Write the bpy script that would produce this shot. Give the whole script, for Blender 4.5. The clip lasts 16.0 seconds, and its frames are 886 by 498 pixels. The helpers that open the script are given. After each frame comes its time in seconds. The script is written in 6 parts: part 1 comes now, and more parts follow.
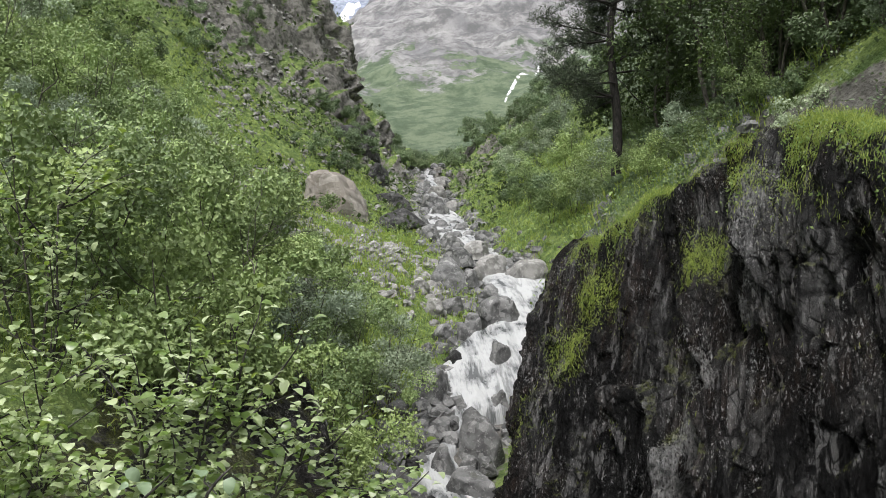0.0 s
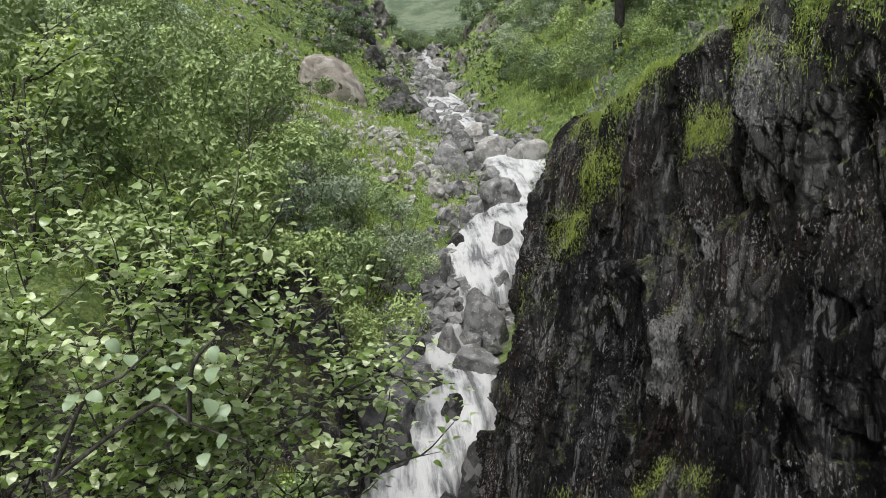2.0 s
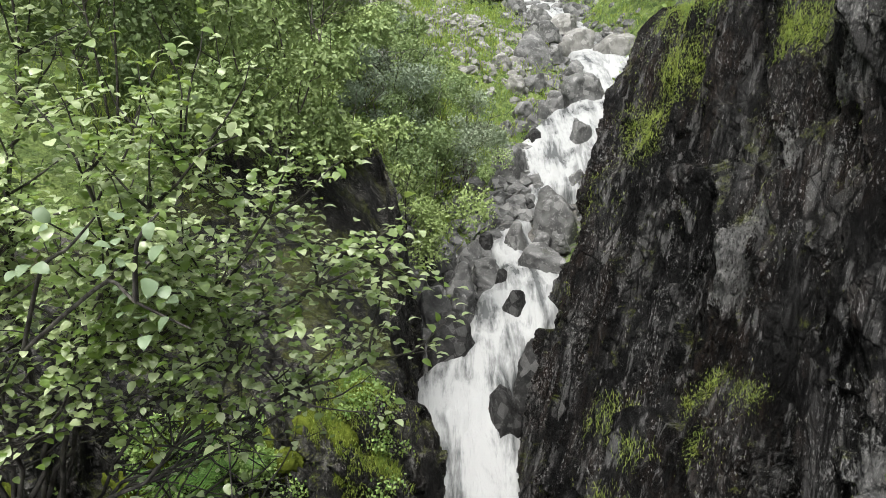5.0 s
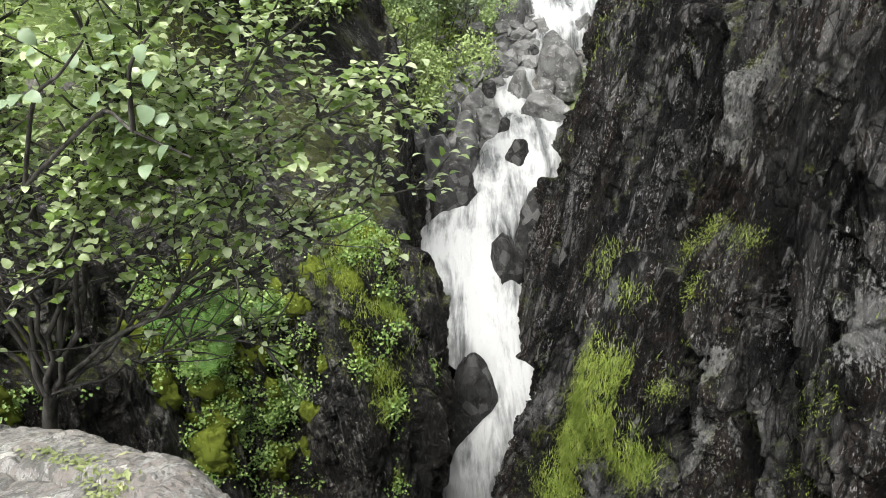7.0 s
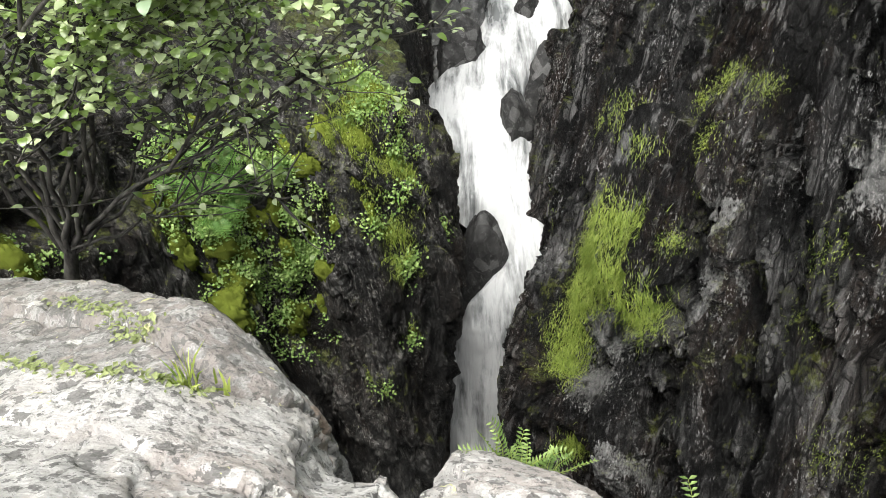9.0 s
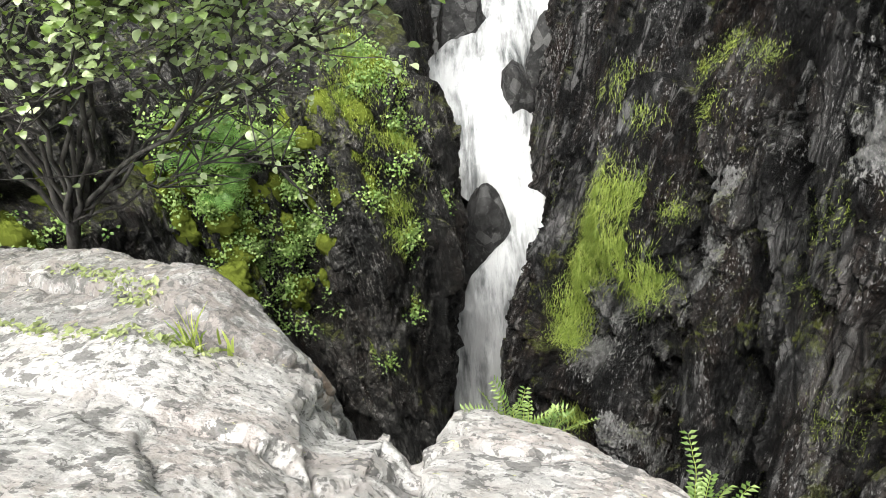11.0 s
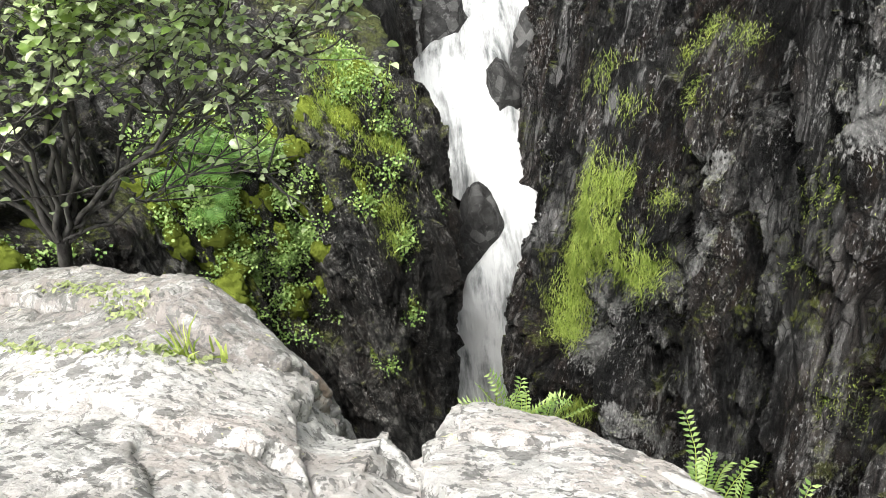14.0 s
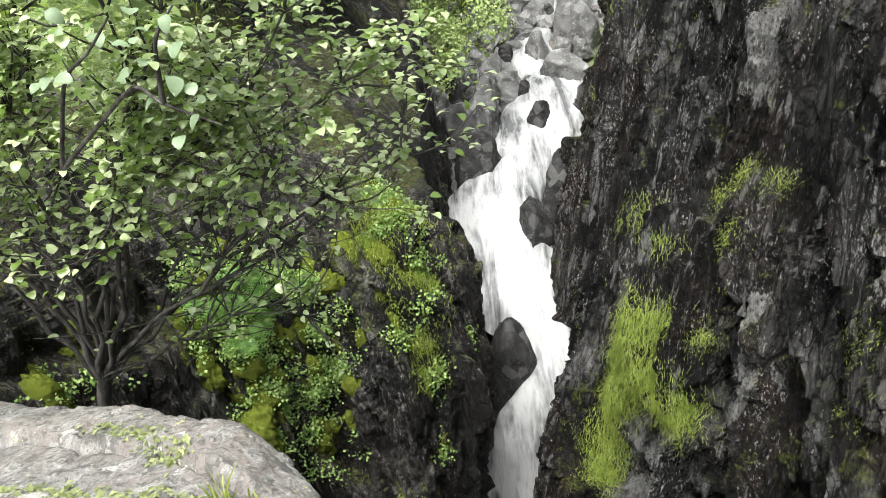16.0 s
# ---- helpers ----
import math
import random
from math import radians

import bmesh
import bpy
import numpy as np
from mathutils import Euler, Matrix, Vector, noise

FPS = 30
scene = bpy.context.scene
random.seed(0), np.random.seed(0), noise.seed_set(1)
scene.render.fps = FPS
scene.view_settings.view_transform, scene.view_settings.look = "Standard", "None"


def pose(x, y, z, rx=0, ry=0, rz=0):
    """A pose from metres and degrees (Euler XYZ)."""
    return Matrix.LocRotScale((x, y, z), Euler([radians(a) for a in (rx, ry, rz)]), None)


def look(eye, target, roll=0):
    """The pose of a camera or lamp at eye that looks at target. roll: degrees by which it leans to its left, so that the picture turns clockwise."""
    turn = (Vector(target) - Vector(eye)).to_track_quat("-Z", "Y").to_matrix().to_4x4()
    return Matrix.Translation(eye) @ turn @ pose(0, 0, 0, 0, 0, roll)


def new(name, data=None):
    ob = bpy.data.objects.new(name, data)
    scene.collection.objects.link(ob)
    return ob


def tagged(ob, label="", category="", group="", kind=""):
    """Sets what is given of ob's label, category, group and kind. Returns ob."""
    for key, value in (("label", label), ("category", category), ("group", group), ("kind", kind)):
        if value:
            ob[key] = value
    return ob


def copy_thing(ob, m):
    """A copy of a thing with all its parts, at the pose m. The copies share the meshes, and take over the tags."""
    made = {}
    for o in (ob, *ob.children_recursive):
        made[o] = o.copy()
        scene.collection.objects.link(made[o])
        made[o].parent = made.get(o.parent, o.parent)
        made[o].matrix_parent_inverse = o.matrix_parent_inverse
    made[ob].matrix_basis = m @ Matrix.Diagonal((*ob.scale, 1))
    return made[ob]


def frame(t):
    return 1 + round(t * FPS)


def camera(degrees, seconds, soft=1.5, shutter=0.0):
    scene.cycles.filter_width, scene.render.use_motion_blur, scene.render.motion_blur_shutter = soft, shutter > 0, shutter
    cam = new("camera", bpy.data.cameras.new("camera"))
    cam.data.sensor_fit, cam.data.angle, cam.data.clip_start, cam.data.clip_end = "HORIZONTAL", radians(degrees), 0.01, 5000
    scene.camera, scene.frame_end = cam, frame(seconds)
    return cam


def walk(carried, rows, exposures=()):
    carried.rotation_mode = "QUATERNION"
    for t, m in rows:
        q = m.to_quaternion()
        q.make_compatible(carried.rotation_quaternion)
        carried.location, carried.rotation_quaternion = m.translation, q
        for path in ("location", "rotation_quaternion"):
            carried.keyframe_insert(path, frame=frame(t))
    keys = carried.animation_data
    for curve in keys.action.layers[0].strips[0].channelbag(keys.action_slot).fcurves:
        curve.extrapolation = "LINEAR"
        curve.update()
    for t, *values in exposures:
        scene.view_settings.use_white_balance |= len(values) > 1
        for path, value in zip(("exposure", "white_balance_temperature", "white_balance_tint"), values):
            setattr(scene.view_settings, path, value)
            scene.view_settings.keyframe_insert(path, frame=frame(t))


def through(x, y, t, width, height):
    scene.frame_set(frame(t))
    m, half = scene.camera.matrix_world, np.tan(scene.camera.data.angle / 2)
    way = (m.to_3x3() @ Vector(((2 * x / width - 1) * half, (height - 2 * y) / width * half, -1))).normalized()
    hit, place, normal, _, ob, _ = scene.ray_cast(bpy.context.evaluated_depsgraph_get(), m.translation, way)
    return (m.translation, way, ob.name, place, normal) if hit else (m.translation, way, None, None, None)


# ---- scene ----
from mathutils.bvhtree import BVHTree

cam = camera(59.0, 16.0, soft=0.8)
PATH = [
    (0, (-0.308, -0.093, -0.091), (-0.25, 1.904, -0.187), -0.1),
    (0.5, (-0.268, -0.099, -0.105), (-0.258, 1.895, -0.264), -0.2),
    (1, (-0.222, -0.13, -0.116), (-0.272, 1.859, -0.322), -1.0),
    (1.5, (-0.228, -0.084, -0.14), (-0.239, 1.89, -0.465), -1.1),
    (2, (-0.267, -0.014, -0.158), (-0.221, 1.948, -0.545), -1.9),
    (2.5, (-0.299, 0.036, -0.173), (-0.274, 1.987, -0.614), -2.5),
    (3, (-0.231, 0.078, -0.178), (-0.349, 2.037, -0.566), -2.4),
    (5.5, (-0.034, 0.187, -0.237), (-0.179, 2.04, -0.975), -0.0),
    (6, (-0.034, 0.172, -0.244), (-0.172, 1.991, -1.064), 0.1),
    (6.5, (-0.041, 0.176, -0.261), (-0.182, 1.966, -1.143), -0.1),
    (7, (-0.046, 0.187, -0.283), (-0.196, 1.92, -1.269), -0.6),
    (7.5, (-0.052, 0.187, -0.3), (-0.21, 1.865, -1.377), -0.9),
    (8, (-0.06, 0.192, -0.314), (-0.217, 1.822, -1.463), -1.1),
    (8.5, (-0.06, 0.19, -0.326), (-0.222, 1.776, -1.532), -2.1),
    (9, (-0.06, 0.179, -0.335), (-0.223, 1.711, -1.611), -2.4),
    (11.5, (-0.05, 0.151, -0.359), (-0.223, 1.638, -1.686), -4.0),
    (12, (-0.044, 0.146, -0.363), (-0.218, 1.63, -1.692), -5.1),
    (12.5, (-0.041, 0.145, -0.362), (-0.206, 1.634, -1.687), -5.5),
    (13, (-0.044, 0.148, -0.369), (-0.199, 1.614, -1.72), -5.2),
    (13.5, (-0.043, 0.146, -0.369), (-0.198, 1.615, -1.717), -5.6),
    (14, (-0.039, 0.145, -0.364), (-0.196, 1.638, -1.686), -6.3),
    (14.5, (-0.044, 0.15, -0.354), (-0.193, 1.709, -1.599), -5.8),
    (15, (-0.046, 0.152, -0.348), (-0.202, 1.744, -1.548), -5.8),
    (15.5, (-0.058, 0.156, -0.339), (-0.244, 1.792, -1.474), -5.6),
    (16, (-0.06, 0.153, -0.315), (-0.283, 1.843, -1.361), -6.1),
]

walk(cam, [(t, look(eye, target, roll)) for t, eye, target, roll in PATH],
     exposures=[(0.0, 1.03, 6400, 11.5), (3.0, 1.03, 6450, 10.5), (5.5, 1.4, 6500, 9), (9.0, 1.88, 6500, 9), (12.0, 2.12, 6500, 9), (14.0, 2.2, 6500, 9), (16.0, 1.95, 6500, 9)])

# ---------------------------------------------------------------- light
world = bpy.data.worlds.new("overcast")
scene.world = world
world.use_nodes = True
wn, wl = world.node_tree.nodes, world.node_tree.links
wn.clear()
sky = wn.new("ShaderNodeTexSky")
sky.sky_type, sky.sun_disc = "NISHITA", False
sky.sun_elevation, sky.sun_rotation, sky.air_density, sky.dust_density = radians(58), radians(205), 1.0, 4.0
cloud = wn.new("ShaderNodeHueSaturation")
cloud.inputs["Saturation"].default_value = 0.25
wbg, wout = wn.new("ShaderNodeBackground"), wn.new("ShaderNodeOutputWorld")
wbg.inputs["Strength"].default_value = 0.11
wl.new(sky.outputs[0], cloud.inputs["Color"])
wl.new(cloud.outputs[0], wbg.inputs["Color"])
wl.new(wbg.outputs[0], wout.inputs["Surface"])

sun = new("sun", bpy.data.lights.new("sun", "SUN"))
sun.data.energy, sun.data.angle, sun.data.color = 1.5, radians(28), (1.0, 0.97, 0.92)
sun.matrix_world = look((-2.5, -7, 30), (0, 0, 0))

# ---------------------------------------------------------------- noise and mesh tools
rng = np.random.default_rng(7)


def lattice(i, j, k, seed):
    h = (i * 374761393 + j * 668265263 + k * 2147483647 + seed * 974634777) & 0xFFFFFFFF
    h = ((h ^ (h >> 13)) * 1274126177) & 0xFFFFFFFF
    h = ((h ^ (h >> 16)) * 2246822519) & 0xFFFFFFFF
    return ((h ^ (h >> 15)) & 0xFFFF) / 32767.5 - 1.0


def soft_noise(p, seed=0):
    """Smooth value noise of points (n, 3), from -1 to 1."""
    p = np.asarray(p, float)
    c = np.floor(p).astype(np.int64)
    f = p - c
    f = f * f * f * (f * (f * 6 - 15) + 10)
    out = np.zeros(p.shape[:-1])
    for a in (0, 1):
        for b in (0, 1):
            for d in (0, 1):
                w = (f[..., 0] if a else 1 - f[..., 0]) * (f[..., 1] if b else 1 - f[..., 1]) * (f[..., 2] if d else 1 - f[..., 2])
                out += w * lattice(c[..., 0] + a, c[..., 1] + b, c[..., 2] + d, seed)
    return out


def fbm(p, octaves=4, seed=0, gain=0.5):
    out, amp, total = 0.0, 1.0, 0.0
    for o in range(octaves):
        out = out + amp * soft_noise(np.asarray(p) * 2.03**o, seed + 17 * o)
        total, amp = total + amp, amp * gain
    return out / total


def ridged(p, octaves=4, seed=0):
    out, amp, total = 0.0, 1.0, 0.0
    for o in range(octaves):
        out = out + amp * (1 - 2 * np.abs(soft_noise(np.asarray(p) * 2.1**o, seed + 31 * o)))
        total, amp = total + amp, amp * 0.5
    return out / total


def facets(p, seed=0, jitter=0.9):
    """Random value of the nearest of scattered cells, and the distance to that cell's edge: broken, blocky rock."""
    p = np.asarray(p, float)
    c = np.floor(p).astype(np.int64)
    best, second, value = np.full(p.shape[:-1], 9.0), np.full(p.shape[:-1], 9.0), np.zeros(p.shape[:-1])
    slope = np.zeros(p.shape)
    for a in (-1, 0, 1):
        for b in (-1, 0, 1):
            for d in (-1, 0, 1):
                i, j, k = c[..., 0] + a, c[..., 1] + b, c[..., 2] + d
                q = np.stack([i + 0.5 + 0.5 * jitter * lattice(i, j, k, seed + 1), j + 0.5 + 0.5 * jitter * lattice(i, j, k, seed + 2),
                              k + 0.5 + 0.5 * jitter * lattice(i, j, k, seed + 3)], -1)
                dist = np.sqrt(((p - q) ** 2).sum(-1))
                near = dist < best
                second = np.where(near, best, np.minimum(second, dist))
                tilt = np.stack([lattice(i, j, k, seed + 5), lattice(i, j, k, seed + 6), lattice(i, j, k, seed + 7)], -1)
                flat = lattice(i, j, k, seed + 4) + ((p - q) * tilt).sum(-1)
                value = np.where(near, flat, value)
                best = np.where(near, dist, best)
    return value, second - best


def smoother(values, n, round_=0.45):
    """Catmull-Rom through rows of control values, at n even steps (or at the given places along the rows)."""
    v = np.asarray(values, float)
    u = np.linspace(0, len(v) - 1, n) if np.isscalar(n) else np.asarray(n, float)
    i = np.clip(np.floor(u).astype(int), 0, len(v) - 2)
    f = (u - i).reshape(-1, *[1] * (v.ndim - 1))
    p0, p1, p2, p3 = v[np.maximum(i - 1, 0)], v[i], v[i + 1], v[np.minimum(i + 2, len(v) - 1)]
    m1, m2 = round_ * (p2 - p0), round_ * (p3 - p1)
    chord = [np.linalg.norm(a, axis=-1, keepdims=True) for a in (p1 - p0, p2 - p1, p3 - p2)]
    for m, a, b in ((m1, chord[0], chord[1]), (m2, chord[1], chord[2])):
        long = np.linalg.norm(m, axis=-1, keepdims=True) + 1e-9
        m *= np.minimum(1.0, np.where(a > 0, np.minimum(a, b) + 0.0 * a, b) / long)
    return (2 * f**3 - 3 * f**2 + 1) * p1 + (f**3 - 2 * f**2 + f) * m1 + (-2 * f**3 + 3 * f**2) * p2 + (f**3 - f**2) * m2


def grid_normals(g):
    du, dv = np.gradient(g, axis=0), np.gradient(g, axis=1)
    n = np.cross(du, dv)
    return n / (np.linalg.norm(n, axis=-1, keepdims=True) + 1e-12)


def raw_mesh(name, verts, faces, material=None, smooth=True):
    """A mesh from arrays: verts (n, 3), faces (m, 3) or (m, 4)."""
    verts, faces = np.asarray(verts, np.float32), np.asarray(faces, np.int32)
    me = bpy.data.meshes.new(name)
    me.vertices.add(len(verts))
    me.vertices.foreach_set("co", verts.ravel())
    me.loops.add(faces.size)
    me.loops.foreach_set("vertex_index", faces.ravel())
    me.polygons.add(len(faces))
    me.polygons.foreach_set("loop_start", np.arange(0, faces.size, faces.shape[1], dtype=np.int32))
    me.polygons.foreach_set("use_smooth", np.full(len(faces), smooth))
    me.update(calc_edges=True)
    me.validate()
    if material:
        me.materials.append(material)
    return me


def grid_faces(nu, nv, wrap=False):
    i = np.arange(nu * nv).reshape(nu, nv)
    if wrap:
        i = np.concatenate([i, i[:1]], 0)
    return np.stack([i[:-1, :-1], i[1:, :-1], i[1:, 1:], i[:-1, 1:]], -1).reshape(-1, 4)


def grid_object(name, g, material, flip=False, parent=None):
    f = grid_faces(*g.shape[:2])
    ob = new(name, raw_mesh(name, g.reshape(-1, 3), f[:, ::-1] if flip else f, material))
    ob.parent = parent
    return ob


def part(name, me, parent, label=""):
    ob = new(name, me)
    ob.parent = parent
    return tagged(ob, label)


def thing(name, at, label, category, group="", kind=""):
    ob = new(name)
    ob.empty_display_size = 0.2
    ob.matrix_world = at if isinstance(at, Matrix) else Matrix.Translation(at)
    return tagged(ob, label, category, group, kind)


class Pile:
    """Collects many small pieces into one mesh."""

    def __init__(self):
        self.v, self.f, self.n = [], [], 0

    def add(self, verts, faces):
        verts = np.asarray(verts, float).reshape(-1, 3)
        self.v.append(verts)
        self.f.append(np.asarray(faces, int) + self.n)
        self.n += len(verts)

    def mesh(self, name, material, smooth=True):
        return raw_mesh(name, np.concatenate(self.v), np.concatenate(self.f), material, smooth)


def unit(v):
    v = np.asarray(v, float)
    return v / (np.linalg.norm(v, axis=-1, keepdims=True) + 1e-12)


def tube(pile, pts, radii, sides=6):
    pts, radii = np.asarray(pts, float), np.asarray(radii, float)
    way = unit(np.gradient(pts, axis=0))
    side = unit(np.cross(way, (0.31, 0.9, 0.27)))
    up = np.cross(way, side)
    a = np.linspace(0, 2 * np.pi, sides, endpoint=False)
    ring = pts[:, None] + radii[:, None, None] * (np.cos(a)[None, :, None] * side[:, None] + np.sin(a)[None, :, None] * up[:, None])
    n = len(pts)
    i = np.arange(n * sides).reshape(n, sides)
    j = np.roll(i, -1, 1)
    pile.add(ring.reshape(-1, 3), np.stack([i[:-1], j[:-1], j[1:], i[1:]], -1).reshape(-1, 4))


def blades(roots, heads, width, bend=0.35, seed=0):
    """Grass blades: three-part tapered strips from roots to heads (n, 3), sagging."""
    r = np.random.default_rng(seed)
    roots, heads = np.asarray(roots, float), np.asarray(heads, float)
    n = len(roots)
    along = heads - roots
    long = np.linalg.norm(along, axis=1, keepdims=True)
    side = unit(np.cross(along, r.normal(size=(n, 3)))) * (np.broadcast_to(width, (n,))[:, None] * 0.5)
    mid = roots + 0.55 * along + (0, 0, 1) * long * bend * 0.35
    tip = heads - (0, 0, 1) * long * bend * 0.5
    v = np.stack([roots - side, roots + side, mid + side * 0.8, mid - side * 0.8, tip], 1)
    base = (np.arange(n) * 5)[:, None]
    tri = np.concatenate([base + [0, 1, 2], base + [0, 2, 3], base + [3, 2, 4]], 0)
    return v.reshape(-1, 3), tri


def leaf_cards(at, facing, along, size, width=0.62, fold=0.25, seed=0):
    """Small pointed leaves, each of four triangles folded along the midrib."""
    at, size = np.asarray(at, float), np.broadcast_to(size, (len(at),))[:, None]
    along = unit(along)
    side = unit(np.cross(along, facing))
    up = np.cross(side, along)
    root, tip = at, at + along * size - up * size * 0.12
    mid = at + along * size * 0.45
    l, r = mid + side * size * width / 2 + up * size * fold * 0.35, mid - side * size * width / 2 + up * size * fold * 0.35
    v = np.stack([root, l, tip, r, mid], 1)
    base = (np.arange(len(at)) * 5)[:, None]
    tri = np.concatenate([base + [0, 4, 1], base + [1, 4, 2], base + [2, 4, 3], base + [3, 4, 0]], 0)
    return v.reshape(-1, 3), tri


def leaf_flakes(at, facing, along, size, width=0.6):
    """Small far leaves: one bent diamond of two triangles each."""
    size = np.broadcast_to(size, (len(at),))[:, None]
    along = unit(along)
    side = unit(np.cross(along, facing)) * size * width / 2
    up = np.cross(side, along)
    v = np.stack([at, at + along * size * 0.5 + side + up * 0.3, at + along * size, at + along * size * 0.5 - side + up * 0.3], 1)
    base = (np.arange(len(at)) * 4)[:, None]
    return v.reshape(-1, 3), np.concatenate([base + [0, 1, 2], base + [0, 2, 3]], 0)


# ---------------------------------------------------------------- materials
class Mat:
    """A node material with a few short ways to wire it."""

    def __init__(self, name):
        self.m = bpy.data.materials.new(name)
        self.m.use_nodes = True
        self.t = self.m.node_tree
        self.n, self.l = self.t.nodes, self.t.links
        self.n.clear()
        self.out = self.node("ShaderNodeOutputMaterial")
        self.geo = self.node("ShaderNodeNewGeometry")

    def node(self, kind, **values):
        nd = self.n.new(kind)
        for key, value in values.items():
            setattr(nd, key, value)
        return nd

    def put(self, socket, value):
        if isinstance(value, bpy.types.NodeSocket):
            self.l.new(value, socket)
        elif isinstance(value, (tuple, list)):
            socket.default_value = (*value, 1)[: len(socket.default_value)]
        else:
            socket.default_value = value

    def place(self, turn=(0, 0, 0), stretch=(1, 1, 1)):
        mp = self.node("ShaderNodeMapping", vector_type="TEXTURE")
        self.l.new(self.geo.outputs["Position"], mp.inputs["Vector"])
        mp.inputs["Rotation"].default_value = [radians(a) for a in turn]
        mp.inputs["Scale"].default_value = stretch
        return mp.outputs[0]

    def noise(self, scale, detail=4, rough=0.55, at=None, warp=0.0):
        nd = self.node("ShaderNodeTexNoise")
        self.l.new(at or self.geo.outputs["Position"], nd.inputs["Vector"])
        nd.inputs["Scale"].default_value, nd.inputs["Detail"].default_value = scale, detail
        nd.inputs["Roughness"].default_value, nd.inputs["Distortion"].default_value = rough, warp
        return nd.outputs[0]

    def cells(self, scale, at=None, feature="F1", out="Distance"):
        nd = self.node("ShaderNodeTexVoronoi", feature=feature)
        self.l.new(at or self.geo.outputs["Position"], nd.inputs["Vector"])
        nd.inputs["Scale"].default_value = scale
        return nd.outputs[out]

    def step(self, value, low, high, to_low=0.0, to_high=1.0):
        nd = self.node("ShaderNodeMapRange", interpolation_type="SMOOTHSTEP")
        self.put(nd.inputs["Value"], value)
        for key, v in (("From Min", low), ("From Max", high), ("To Min", to_low), ("To Max", to_high)):
            nd.inputs[key].default_value = v
        return nd.outputs[0]

    def math(self, op, a, b=0.0):
        nd = self.node("ShaderNodeMath", operation=op)
        self.put(nd.inputs[0], a)
        self.put(nd.inputs[1], b)
        return nd.outputs[0]

    def mix(self, fac, a, b, blend="MIX"):
        nd = self.node("ShaderNodeMix", data_type="RGBA", blend_type=blend)
        self.put(nd.inputs[0], fac)
        self.put(nd.inputs[6], a)
        self.put(nd.inputs[7], b)
        return nd.outputs[2]

    def up(self):
        nd = self.node("ShaderNodeSeparateXYZ")
        self.l.new(self.geo.outputs["Normal"], nd.inputs[0])
        return nd.outputs[2]

    def height(self):
        nd = self.node("ShaderNodeSeparateXYZ")
        self.l.new(self.geo.outputs["Position"], nd.inputs[0])
        return nd.outputs

    def bump(self, value, strength, distance, under=None):
        nd = self.node("ShaderNodeBump")
        nd.inputs["Strength"].default_value, nd.inputs["Distance"].default_value = strength, distance
        self.put(nd.inputs["Height"], value)
        if under is not None:
            self.l.new(under, nd.inputs["Normal"])
        return nd.outputs[0]

    def finish(self, color, rough=0.8, normal=None, spec=0.3, through=None, amount=0.35):
        bs = self.node("ShaderNodeBsdfPrincipled")
        self.put(bs.inputs["Base Color"], color)
        self.put(bs.inputs["Roughness"], rough)
        self.put(bs.inputs["Specular IOR Level"], spec)
        if normal is not None:
            self.l.new(normal, bs.inputs["Normal"])
        shader = bs.outputs[0]
        if through is not None:
            tr, mx = self.node("ShaderNodeBsdfTranslucent"), self.node("ShaderNodeMixShader")
            self.put(tr.inputs["Color"], through)
            mx.inputs[0].default_value = amount
            self.l.new(shader, mx.inputs[1])
            self.l.new(tr.outputs[0], mx.inputs[2])
            shader = mx.outputs[0]
        self.l.new(shader, self.out.inputs["Surface"])
        return self.m


def rock_material(name, dark, mid, light, streak=None, brown=0.0, moss=0.0, wet=0.0, grain=1.0, moss_up=0.2):
    m = Mat(name)
    at = m.place(*streak) if streak else m.geo.outputs["Position"]
    big, small, fine = m.noise(0.7 * grain, 6, 0.6, at, 0.6), m.noise(3.5 * grain, 8, 0.65, at, 0.4), m.noise(26 * grain, 6, 0.7)
    color = m.mix(m.step(big, 0.38, 0.62), dark, mid)
    color = m.mix(m.step(small, 0.52, 0.72), color, light)
    slab = m.node("ShaderNodeSeparateColor")
    m.l.new(m.cells(1.5 * grain, at, out="Color"), slab.inputs[0])
    color = m.mix(m.step(slab.outputs[0], 0.72, 0.95, 0.0, 0.6), color, light)
    color = m.mix(m.step(slab.outputs[1], 0.4, 0.9, 0.0, 0.35), color, dark)
    color = m.mix(m.step(fine, 0.35, 0.7, 0.0, 0.6), color, m.mix(0.4, dark, mid))
    if brown:
        color = m.mix(m.math("MULTIPLY", m.step(m.noise(0.9 * grain, 5, 0.6, at), 0.5, 0.66), brown), color, (0.075, 0.045, 0.03))
    rough = m.step(m.noise(2.2 * grain, 5, 0.6, at), 0.4, 0.6, 0.85 - 0.5 * wet, 0.9)
    relief = m.bump(small, 0.55, 0.12 / grain)
    relief = m.bump(m.cells(7 * grain, at, "DISTANCE_TO_EDGE"), 0.25, 0.05 / grain, relief)
    relief = m.bump(fine, 0.5, 0.02 / grain, relief)
    if moss:
        where = m.math("ADD", m.step(m.noise(0.9 * grain, 6, 0.65), 0.4, 0.7), m.step(m.up(), moss_up, moss_up + 0.7, -0.35, 0.75))
        where = m.math("MULTIPLY", m.step(where, 0.75, 1.0), moss)
        green = m.mix(m.noise(6, 5, 0.7), (0.03, 0.05, 0.008), (0.12, 0.15, 0.02))
        color = m.mix(where, color, green)
    return m.finish(color, rough, relief, 0.25 + 0.2 * wet)


